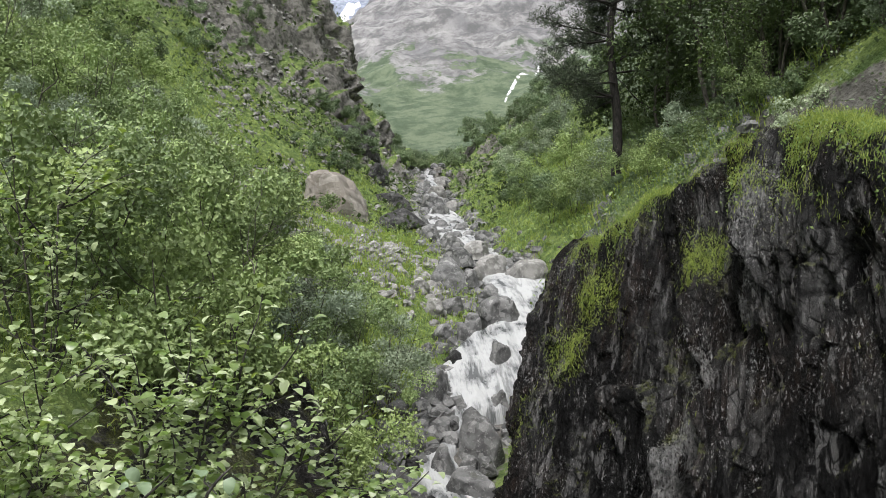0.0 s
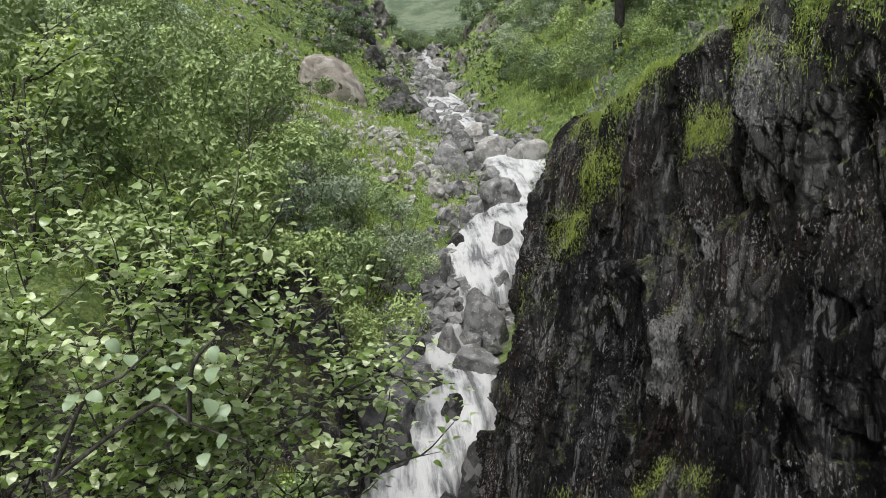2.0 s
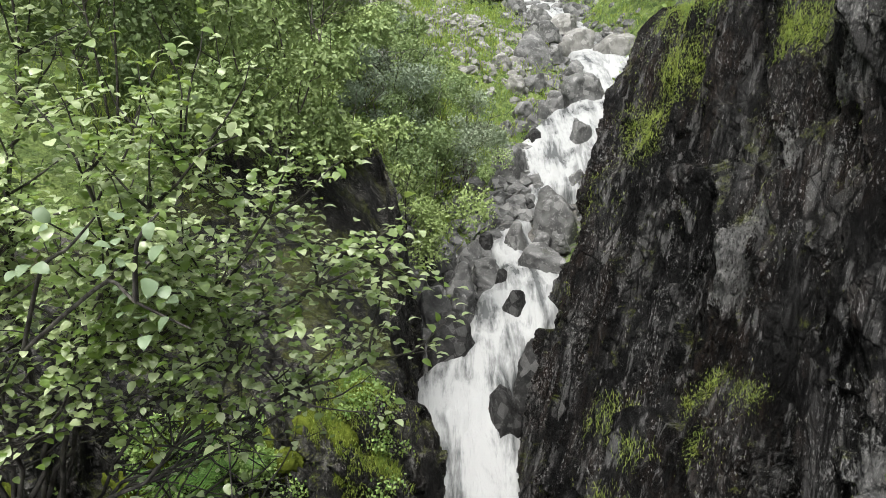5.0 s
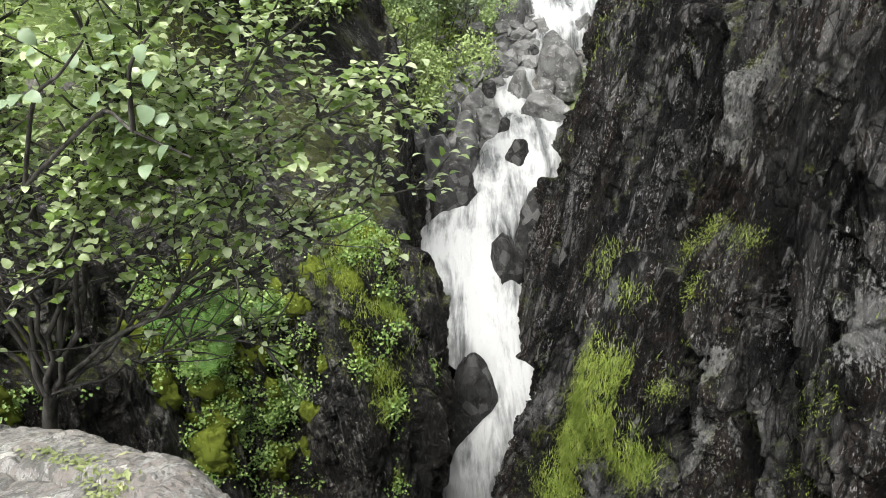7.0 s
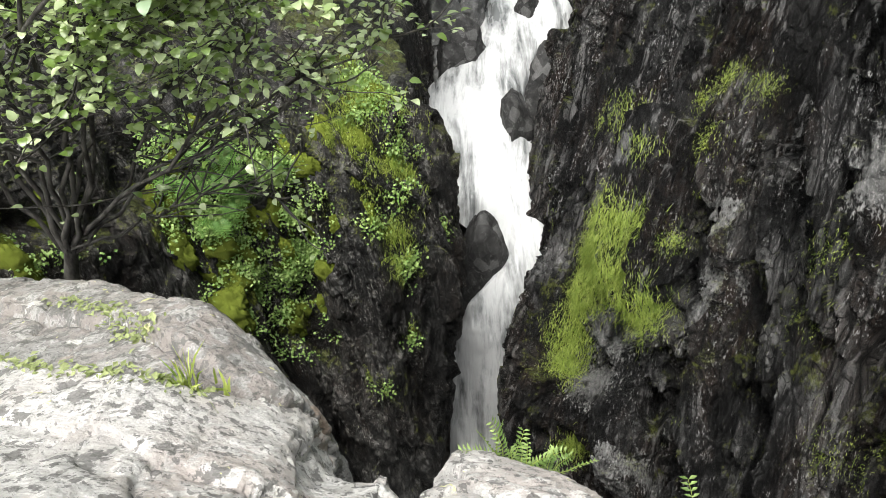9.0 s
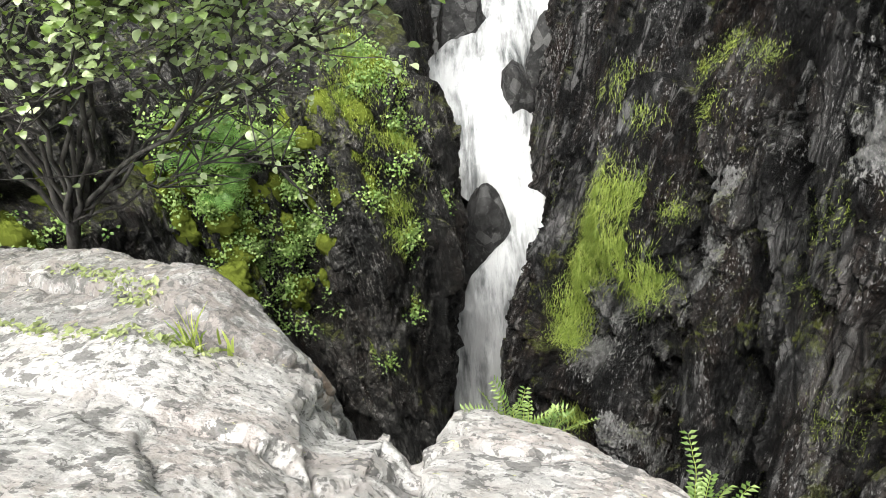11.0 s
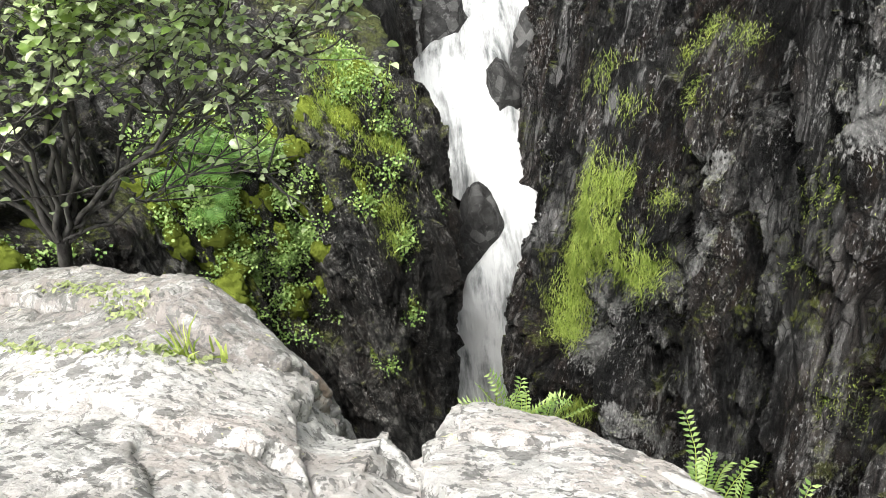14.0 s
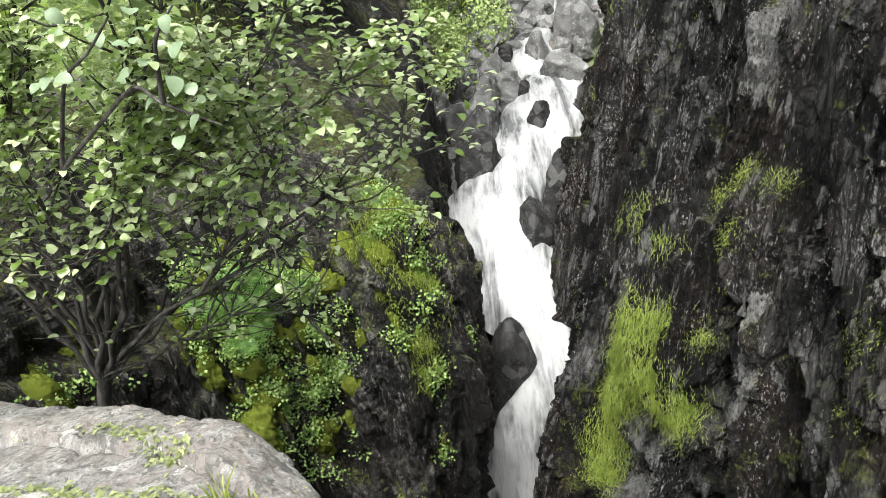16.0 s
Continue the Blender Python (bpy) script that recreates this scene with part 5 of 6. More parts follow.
def plant(pool, x, y, scale, turn, z=None, group="", lean=0.0):
    src = pool[int(turn * 7) % len(pool)]
    m = pose(x, y, (ground_at(x, y) if z is None else z) - 0.1 * scale, lean, 0, turn)
    if src.name not in used:
        used.add(src.name)
        ob = src
        ob.matrix_world = m @ Matrix.Scale(scale, 4)
    else:
        src_scale = src.scale.copy()
        ob = copy_thing(src, m)
        ob.scale = (scale,) * 3
        src.scale = src_scale
    return tagged(ob, group=group)


r = np.random.default_rng(5)
taken = []


def thicket(pool, n, xs, ys, sizes, gap, group, keep=lambda x, y: True):
    made = 0
    for _ in range(n * 30):
        x, y = r.uniform(*xs), r.uniform(*ys)
        if made >= n or not keep(x, y):
            continue
        if all((x - a) ** 2 + (y - b) ** 2 > gap**2 for a, b in taken):
            taken.append((x, y))
            plant(pool, x, y, r.uniform(*sizes), r.uniform(0, 360), group=group)
            made += 1


def bank(y):
    """Where the bushes of the left slope end towards the stream."""
    return float(np.interp(y, (12, 16, 22, 28, 36, 46, 60, 80), (-3.6, -3.0, -3.2, -5.4, -8.8, -12.5, -18, -27)))


for x, y, s, turn, pool in ((-1.5, 24.2, 1.3, 40, willow), (-1.9, 22.6, 0.8, 140, birch), (-2.3, 17.3, 0.95, 10, birch), (-3.4, 20.6, 1.2, 200, willow), (-3.0, 22.4, 1.1, 90, birch), (-4.2, 16.0, 1.25, 300, birch), (-2.7, 19.2, 0.95, 250, birch),
                            (-5.2, 18.6, 1.3, 150, birch), (-3.8, 25.6, 1.2, 20, willow), (-3.5, 14.4, 0.9, 65, birch), (-4.6, 22.8, 1.3, 330, birch), (-2.5, 26.8, 0.8, 100, willow)):
    taken.append((x, y))
    plant(pool, x, y, s, turn, group="bushes on the left bank")
thicket(birch + willow, 22, (-13, -3), (11.5, 28), (0.9, 1.5), 1.7, "bushes on the left bank", lambda x, y: x < bank(y) and x > -0.62 * y)
thicket(far_birch, 34, (-26, -6), (27, 48), (0.9, 1.6), 2.2, "bushes on the left bank", lambda x, y: x < bank(y) and x > -0.66 * y)
thicket(far_birch + scrub, 38, (-44, -12), (46, 76), (1.0, 1.8), 2.5, "bushes on the left bank", lambda x, y: x < bank(y) and x > -0.66 * y)
thicket(scrub, 22, (-30, -6), (76, 100), (0.8, 1.6), 2.0, "shrubs under the crag", lambda x, y: x > -0.5 * y)
thicket(birch + willow, 18, (5.2, 13), (22, 34), (0.6, 1.1), 1.2, "bushes on the right bank", lambda x, y: x > np.interp(y, (24, 30, 36, 46), (5.0, 6.5, 9.2, 7.5)))
thicket(far_birch, 26, (6, 18), (33, 48), (0.7, 1.3), 1.6, "bushes on the right bank", lambda x, y: x > np.interp(y, (24, 30, 36, 46), (5.0, 6.5, 9.2, 7.5)))
thicket(scrub + far_birch, 95, (6, 34), (46, 84), (0.8, 1.5), 1.5, "bushes on the right bank", lambda x, y: x > 6.5 + (y - 46) * 0.03)
thicket(scrub, 85, (8, 60), (84, 150), (1.2, 2.4), 2.4, "bushes on the right bank", lambda x, y: x > 6 + (y - 84) * 0.1)
for x, y, s, turn in ((7.4, 12.2, 0.9, 15), (8.6, 11.2, 1.0, 130), (9.2, 13.4, 1.1, 220), (7.6, 14.6, 0.9, 300), (10.2, 12.0, 1.1, 60), (7.9, 10.2, 0.8, 190), (7.2, 15.8, 0.9, 80), (7.9, 16.7, 1.0, 250), (8.4, 15.0, 0.95, 340), (9.3, 16.2, 1.0, 110), (6.3, 13.6, 0.75, 45), (6.9, 12.9, 0.8, 175), (6.2, 15.2, 0.8, 265), (7.1, 11.4, 0.75, 330), (6.6, 10.6, 0.6, 95), (7.4, 9.8, 0.7, 20), (6.9, 14.0, 0.8, 205), (5.4, 12.4, 0.5, 10), (5.8, 11.4, 0.55, 70), (6.1, 12.2, 0.6, 150), (6.0, 10.5, 0.5, 215), (5.3, 13.5, 0.5, 275), (5.7, 13.0, 0.55, 320), (6.3, 9.7, 0.5, 35)):
    taken.append((x, y))
    plant(shade, x, y, s, turn, group="trees above the cliff")
thicket(shade, 14, (6.4, 9.5), (7.5, 13.5), (0.3, 0.5), 0.7, "trees above the cliff")
thicket(shade, 20, (6.0, 13), (14, 25), (0.8, 1.2), 1.25, "trees above the cliff")
thicket(far_birch + scrub, 40, (4.6, 8), (8.5, 23), (0.15, 0.45), 0.55, "bushes above the cliff")
thicket(birch, 10, (5.6, 9), (15, 24), (0.6, 1.0), 1.0, "bushes above the cliff")


thicket(scrub, 22, (-9, 14), (122, 152), (1.4, 2.4), 2.2, "shrubs at the head of the valley", lambda x, y: abs(x - 1.2) > 1.5)


def pine_thing(x, y, z, height):
    rr = np.random.default_rng(71)
    top = thing("pine", (x, y, z), "tall dark pine with a bare trunk above the gorge cliff", "tree")
    wood = Pile()
    trunk = np.array([(0.03 * i * np.sin(i * 0.9), 0.02 * i, height * i / 12) for i in range(13)])
    trunk[0, 2] = -0.5
    tube(wood, trunk, np.linspace(0.15, 0.03, 13), 10)
    part("trunk", wood.mesh("trunk", pine_bark), top)
    boughs, tips = Pile(), []
    for i in range(44):
        h = rr.uniform(0.28, 1.0)
        a = rr.uniform(0, 2 * np.pi)
        long = (1.1 - h) * 2.4 * rr.uniform(0.6, 1.1) + 0.4
        aim = np.array((np.cos(a), np.sin(a), rr.uniform(-0.1, 0.35)))
        pts, rad = limb(rr, (trunk[int(h * 12)][0], trunk[int(h * 12)][1], h * height), aim, long, 0.035, 7, 0.22, 0.02)
        tube(boughs, pts, rad, 5)
        for p in pts[2:]:
            for _ in range(4):
                q, s = limb(rr, p, aim + rr.normal(size=3) * 0.8, long * 0.25, 0.01, 3, 0.3, 0.12)
                tube(boughs, q, s, 3)
                tips.extend(q[1:])
    tagged(part("brushwood", boughs.mesh("brushwood", pine_bark), top), kind="stuff")
    tips = np.array(tips)
    at = np.repeat(tips, 15, 0) + rr.normal(size=(len(tips) * 15, 3)) * 0.05
    v, f = blades(at, at + unit(rr.normal(size=at.shape) + (0, 0, 0.5)) * 0.14, 0.016, 0.0, 72)
    part("crown", raw_mesh("crown", v, f, pine_needle, False), top)
    return top


pine_thing(4.95, 20.9, ground_at(4.95, 20.9) - 0.05, 9.5)

# ---------------------------------------------------------------- the near alder at the edge of the ledge
def broad_leaf(name, seed, material):
    """An ovate, slightly toothed leaf five centimetres long, folded and drooping."""
    rr = np.random.default_rng(seed)
    n = 7
    t = np.linspace(0, 1, n)
    half = 0.37 * np.sin(np.pi * t**0.78) ** 0.7 * (1 + 0.04 * (-1) ** np.arange(n)) + 0.01
    half[-1] = 0.0
    y, z = t, 0.10 * np.sin(np.pi * t) - rr.uniform(0.05, 0.22) * t**2
    cup = rr.uniform(0.15, 0.4)
    mid = np.stack([0 * t, y, z], 1)
    l, q = np.stack([-half, y - 0.04, z + cup * half], 1), np.stack([half, y - 0.04, z + cup * half], 1)
    stalk = np.array([(-0.012, -0.3, -0.06), (0.012, -0.3, -0.06)])
    v = np.concatenate([l, mid, q, stalk])
    tri = []
    for i in range(n - 1):
        for a, b in ((i, i + n), (i + n, i + 2 * n)):
            tri += [(a, b, b + 1), (a, b + 1, a + 1)]
    tri += [(3 * n, 3 * n + 1, n)]
    return v, np.array(tri)


SPRIGS = (([(-1.28, 1.93, -1.13), (-0.93, 1.76, -0.86), (-0.81, 1.65, -0.86), (-0.67, 1.59, -0.89)], 11), ([(-1.28, 1.93, -1.13), (-1.1, 1.79, -0.85), (-0.95, 1.67, -0.75), (-0.86, 1.63, -0.67)], 9), ([(-0.81, 1.65, -0.86), (-0.79, 1.65, -0.73), (-0.73, 1.64, -0.66)], 6))
leaf_shapes = [broad_leaf("leaf", 3 * i, alder_leaf) for i in range(4)]
alder = thing("alder", (-1.78, 2.36, -2.4), "small alder with broad leaves, sky sheen coloured into the pale ones, beside the ledge", "tree")
base = np.array(alder.location)
rr = np.random.default_rng(13)
fork = np.array((-1.72, 2.36, -2.2))
wood, twigs, anchors, made_twigs = Pile(), Pile(), [], 0
tube(wood, smoother([base + (0, 0, -1.2), base + (-0.02, 0, -0.4), base + (0.0, 0.0, 0.0), fork], 10), np.linspace(0.034, 0.026, 10), 9)
stems = []
for target, radius in (((-1.5, 2.5, -0.02), 0.022), ((-1.75, 2.4, 0.12), 0.022), ((-0.78, 1.95, -0.62), 0.024), ((-1.0, 1.85, -0.62), 0.022), ((-0.62, 2.1, -0.75), 0.022),
                       ((-0.45, 2.2, -0.92), 0.02), ((-0.38, 2.3, -1.3), 0.02), ((-0.62, 2.4, -1.5), 0.018), ((-0.85, 2.4, -2.0), 0.012), ((-1.3, 2.1, -0.8), 0.024), ((-1.6, 2.0, -0.7), 0.022),
                       ((-2.2, 2.3, -0.3), 0.022), ((-2.4, 2.2, -1.0), 0.02), ((-1.0, 2.3, -1.0), 0.02), ((-0.9, 2.5, -1.25), 0.016)):
    target = np.array(target)
    mid = fork + (target - fork) * 0.5 + rr.normal(size=3) * 0.06 + (0, 0, 0.06)
    path = smoother([fork + rr.normal(size=3) * 0.015, fork + (mid - fork) * 0.45 + rr.normal(size=3) * 0.04, mid, (mid + target) / 2 + rr.normal(size=3) * 0.05, target], 16)
    path = path + 0.012 * rr.normal(size=path.shape)
    limb_pile = Pile()
    tube(limb_pile, path, 0.003 + radius * 0.42 * (1 - np.linspace(0, 1, 16)) ** 1.6, 7)
    part("branch", limb_pile.mesh("branch", alder_bark), alder)
    far = np.linalg.norm(target - fork)
    for i in range(int(10 + far * 15)):
        f = rr.uniform(0.3, 1.0) ** 0.8
        p = path[min(int(f * 15), 15)]
        way = unit(unit(target - fork) * 0.7 + rr.normal(size=3) * 0.75 + (0.05, -0.05, 0.25))
        q, s = limb(rr, p, way, rr.uniform(0.16, 0.46) * (1.2 - 0.4 * f), 0.006, 6, 0.3, 0.05)
        one = twigs if made_twigs >= 300 else Pile()
        tube(one, q, s * 0.75, 4)
        if made_twigs < 300:
            tw = part("twig", one.mesh("twig", alder_bark), alder)
            made_twigs += 1
        if f > 0.36 or rr.random() < 0.25:
            anchors += [(q[j], unit(q[j] - q[j - 1])) for j in range(1, 7)]
for way_in, big_leaves in SPRIGS:
    one = Pile()
    path = smoother(way_in, 12)
    tube(one, path, np.linspace(0.007, 0.002, 12), 5)
    part("twig", one.mesh("twig", alder_bark), alder)
    for k_ in range(big_leaves):
        p = path[rr.integers(4, 12)] + rr.normal(size=3) * (0.05, 0.05, 0.03)
        tip = unit(rr.normal(size=3) * (1, 1, 0.4) + (0.2, -0.1, -0.3))
        side = unit(np.cross(tip, (0.0, -0.2, 1.0) + rr.normal(size=3) * 0.25))
        s = rr.uniform(0.028, 0.048)
        v, f = leaf_shapes[k_ % 4]
        v = v @ (np.stack([side, tip, np.cross(side, tip)], 1) * s).T * 1.0 + p
        big_leaf = part("leaf", raw_mesh("leaf", v, f, broad_pale, True), alder, "large pale blue-green leaf")
        big_leaf.matrix_parent_inverse = Matrix.Translation(alder.location).inverted()
part("trunk", wood.mesh("trunk", alder_bark), alder)
if twigs.n:
    tagged(part("brushwood", twigs.mesh("brushwood", alder_bark), alder), kind="stuff")
rest = Pile()
count = 0
leaf_meshes = [raw_mesh("leaf", v, f, alder_leaf, True) for v, f in leaf_shapes]
for p, way in anchors:
    for _ in range(7):
        if rr.random() < (0.95 if p[2] < -1.5 else 0.66 if p[2] < -1.15 else 0.12):
            continue
        tip = unit((np.array(way) * 0.6 + rr.normal(size=3) * 0.7) * (1, 1, 0.3) + (0, 0, -0.1))
        face = unit(np.array((0, 0.05, 1.0)) + rr.normal(size=3) * 0.2)
        side = unit(np.cross(tip, face))
        face = np.cross(side, tip)
        s = rr.uniform(0.02, 0.04)
        m = Matrix(np.vstack([np.c_[np.stack([side, tip, face], 1) * s, p + tip * s * 0.3 + rr.normal(size=3) * 0.025], (0, 0, 0, 1)]).tolist())
        if count < 300 and p[1] < 2.3 and p[0] > -1.5:
            leaf = new("leaf", leaf_meshes[count % 4])
            leaf.parent = alder
            leaf.matrix_parent_inverse = alder.matrix_world.inverted()
            leaf.matrix_basis = m
            count += 1
        else:
            v, f = leaf_shapes[rr.integers(4)]
            mm = np.array(m)
            rest.add(v @ mm[:3, :3].T + mm[:3, 3], f)
tagged(part("crown", rest.mesh("crown", alder_leaf), alder), kind="stuff")
for o in alder.children:
    if o.name.split(".")[0] != "leaf":
        o.matrix_parent_inverse = Matrix.Translation(alder.location).inverted()
# ---------------------------------------------------------------- scree, grass and herbs
def sample(g, n, count, weight, seed):
    """Random places on a sheet, by area and a weight; gives places and normals."""
    rr = np.random.default_rng(seed)
    a, b, c, d = g[:-1, :-1], g[1:, :-1], g[1:, 1:], g[:-1, 1:]
    area = np.linalg.norm(np.cross(c - a, d - b), axis=-1) * 0.5
    mid = (a + b + c + d) / 4
    p = (area * weight(mid, n[:-1, :-1])).ravel()
    if p.sum() <= 0:
        return np.zeros((0, 3)), np.zeros((0, 3))
    i = rr.choice(len(p), count, p=p / p.sum())
    u, v = rr.random((2, count, 1))
    a, b, c, d = (x.reshape(-1, 3)[i] for x in (a, b, c, d))
    return a * (1 - u) * (1 - v) + b * u * (1 - v) + c * u * v + d * (1 - u) * v, n[:-1, :-1].reshape(-1, 3)[i]


def stone_shape(seed):
    """A small angular stone of 24 faces, about one across."""
    rr = np.random.default_rng(seed)
    t = np.linspace(0, 2 * np.pi, 7)[:-1]
    rings = [np.stack([r0 * np.cos(t + o), r0 * np.sin(t + o) * 0.8, np.full(6, z)], 1) for r0, z, o in ((0.42, -0.3, 0), (0.5, 0.0, 0.3), (0.34, 0.28, 0.1))]
    v = np.concatenate([*rings, [(0, 0, 0.36)]]) + rr.normal(size=(19, 3)) * 0.06
    f = []
    for k_ in (0, 6):
        for i in range(6):
            j = (i + 1) % 6
            f += [(k_ + i, k_ + j, k_ + 6 + j), (k_ + i, k_ + 6 + j, k_ + 6 + i)]
    f += [(12 + i, 12 + (i + 1) % 6, 18) for i in range(6)]
    return v, np.array(f)


def turn_of(rr):
    q = unit(rr.normal(size=4))
    a, b, c, d = q
    return np.array([[1 - 2 * (c * c + d * d), 2 * (b * c - a * d), 2 * (b * d + a * c)], [2 * (b * c + a * d), 1 - 2 * (b * b + d * d), 2 * (c * d - a * b)],
                     [2 * (b * d - a * c), 2 * (c * d + a * b), 1 - 2 * (b * b + c * c)]])


stones = [stone_shape(i) for i in range(8)]


def scree(name, label, places, low, high, material, seed, power=2.5):
    rr, pile = np.random.default_rng(seed), Pile()
    for p in places:
        s = low + (high - low) * rr.random() ** power
        v, f = stones[rr.integers(8)]
        tilt = turn_of(rr) if s < 0.3 else np.array(Euler((rr.normal() * 0.3, rr.normal() * 0.3, rr.uniform(0, 6.3))).to_matrix())
        pile.add((v * np.array((1, rr.uniform(0.6, 1), rr.uniform(0.5, 1))) * s) @ tilt.T + p + (0, 0, s * 0.05), f)
    return tagged(new(name, pile.mesh(name, material, False)), label, "stones", kind="stuff")


def stream_x(y):
    return np.interp(y, (8, 12, 15, 18, 20, 23, 26, 30, 35, 40, 48, 60, 70, 85, 118), (-0.5, -0.3, -0.6, 0.5, 0.6, 0.6, 1.9, 2.9, 4.2, 4.6, 3.2, 2.0, 2.0, 1.5, 0.9))


def near_water(mid, n):
    off = mid[..., 0] - stream_x(mid[..., 1])
    y = mid[..., 1]
    side = np.where(off < 0, np.exp(-((off + 1.5) / 0.95) ** 2), np.exp(-((off - 1.6) / 1.0) ** 2) * (y > 24))
    return side * (y > 15.5) * (y < 60) * np.clip((26 / y) ** 2, 0.15, 2.2)


def slope_scree(mid, n):
    y, off = mid[..., 1], mid[..., 0] - stream_x(mid[..., 1])
    patch = np.clip(fbm(mid / 5.0, 3, 500) * 2.4 + 0.3, 0.04, 1)
    return patch * (off < -2.2) * (off > -0.26 * y - 3) * (y > 24) * (y < 110) * np.clip(25 / y, 0.1, 1)


p1, _ = sample(ground_grid, ground_normals, 2000, near_water, 1)
p1 = p1[np.argsort(p1[:, 1])]
stone_meshes = [raw_mesh("stone", v, f, boulder_rock, False) for v, f in stones]
sr = np.random.default_rng(77)
for q in p1[:300]:
    s = 0.16 + 0.7 * sr.random() ** 2.2
    ob = new("stone", stone_meshes[sr.integers(8)])
    ob.matrix_world = pose(*(q + (0, 0, s * 0.22)), sr.normal() * 18, sr.normal() * 18, sr.uniform(0, 360)) @ Matrix.Diagonal((s, s * sr.uniform(0.65, 1), s * sr.uniform(0.55, 1), 1))
    tagged(ob, "angular grey stone in the heap beside the stream", "stone", "stones beside the stream")
scree("bank_stones", "grey angular stones heaped along the stream banks", p1[300:], 0.12, 1.1, boulder_rock, 1)
p2, _ = sample(ground_grid, ground_normals, 3000, slope_scree, 2)
scree("scree", "pale scree stones scattered over the grassy slope", p2, 0.2, 1.1, pale_stone, 2, 2.6)


def far_bank(mid, n):
    y, off = mid[..., 1], np.abs(mid[..., 0] - stream_x(mid[..., 1]))
    return np.exp(-((off - 1.0) / 1.6) ** 2) * (y > 58) * (y < 180) * np.clip(60 / y, 0.2, 1)


p3, _ = sample(ground_grid, ground_normals, 700, far_bank, 3)
scree("valley_stones", "pale stones along the upper stream", p3, 0.3, 2.0, boulder_rock, 3)


def herb_cover(name, label, places, normals, size, material, seed, per=5, spread=0.12, lift=0.5, slim=0.6):
    rr = np.random.default_rng(seed)
    at = np.repeat(places, per, 0)
    nn = np.repeat(normals, per, 0)
    at = at + rr.normal(size=at.shape) * spread + nn * np.abs(rr.normal(size=(len(at), 1))) * spread * lift
    face = unit(nn * 0.5 + (0, 0, 0.7) + rr.normal(size=at.shape) * 0.45)
    v, f = leaf_flakes(at, face, rr.normal(size=at.shape) + nn * 0.2, size * rr.uniform(0.5, 1.3, len(at)), slim)
    return tagged(new(name, raw_mesh(name, v, f, material, False)), label, "plants", kind="stuff")


def grass_cover(name, label, places, normals, long, width, material, seed, per=6, spread=0.05, out=0.4, hang=0.5):
    rr = np.random.default_rng(seed)
    root = np.repeat(places, per, 0) + rr.normal(size=(len(places) * per, 3)) * spread
    nn = np.repeat(normals, per, 0)
    head = root + unit((0, 0, 0.9) + nn * out + rr.normal(size=root.shape) * 0.35) * (long * rr.uniform(0.5, 1.25, (len(root), 1)))
    v, f = blades(root, head, width, hang, seed)
    return tagged(new(name, raw_mesh(name, v, f, material, False)), label, "grass", kind="stuff")


def meadow(mid, n):
    y, x = mid[..., 1], mid[..., 0]
    off = x - stream_x(y)
    return (np.abs(off) > 1.8) * (y > 11) * (y < 75) * (x > -0.62 * y) * (x < 0.5 * y + 3) * (n[..., 2] > 0.45) * np.clip((16 / np.maximum(y, 10)) ** 1.6, 0.03, 1) * np.clip(0.7 + fbm(mid / 3, 3, 510), 0.05, 2)


p, n = sample(ground_grid, ground_normals, 9000, meadow, 11)
grass_cover("grass", "lush yellow-green grass on the valley slopes", p, n, 0.24, 0.013, grass_blade, 12, 6, 0.12)
p, n = sample(ground_grid, ground_normals, 9000, meadow, 13)
herb_cover("herbs", "leafy green herbs covering the slopes", p, n, 0.075, herb_leaf, 14, 8, 0.13)


def bank_green(mid, n):
    y, off = mid[..., 1], mid[..., 0] - stream_x(mid[..., 1])
    return (np.abs(off) > 2.0) * (off > -0.3 * y - 3) * (off < 0.3 * y) * (y > 19) * (y < 85) * np.clip(28 / y, 0.3, 1.2) * np.clip(0.75 + 1.2 * fbm(mid / 2.2, 3, 511), 0.05, 2)


p, n = sample(ground_grid, ground_normals, 10000, bank_green, 111)
grass_cover("bank_grass", "bright yellow-green grass between the stones of the bank", p, n, 0.3, 0.035, grass_blade, 112, 6, 0.2)
p, n = sample(ground_grid, ground_normals, 7000, bank_green, 113)
herb_cover("bank_leaves", "leafy herbs between the stones of the bank", p, n, 0.16, herb_leaf, 114, 6, 0.22)


def upper_bank(mid, n):
    y, x = mid[..., 1], mid[..., 0]
    return (x > 3.5) * (x < 9.5) * (y > 7) * (y < 26) * np.clip(0.5 + 1.3 * fbm(mid / 1.6, 3, 512), 0.03, 2) * np.clip(14 / y, 0.3, 1.5)


p, n = sample(ground_grid, ground_normals, 7000, upper_bank, 17)
herb_cover("bank_herbs", "dense leafy herbs on the slope above the cliff", p, n, 0.06, scrub_leaf, 18, 9, 0.12)


def above_cliff(mid, n):
    x, y = mid[..., 0], mid[..., 1]
    return (x > 3.7) * (x < 8) * (y > 7) * (y < 24) * np.clip(0.1 + 1.5 * fbm(mid / 1.2, 3, 513), 0.0, 2)


p4, _ = sample(ground_grid, ground_normals, 300, above_cliff, 117)
scree("slope_rocks", "dark grey rocks in the grass above the cliff", p4, 0.12, 0.7, boulder_rock, 118, 2.2)


def far_meadow(mid, n):
    y, x = mid[..., 1], mid[..., 0]
    off = np.abs(x - stream_x(y))
    return (off > 2.5) * (y > 60) * (y < 170) * (x > -0.6 * y) * (x < 0.6 * y) * (n[..., 2] > 0.5) * np.clip(0.4 + 1.6 * fbm(mid / 7, 3, 520), 0.0, 2) * np.clip(70 / y, 0.2, 1)


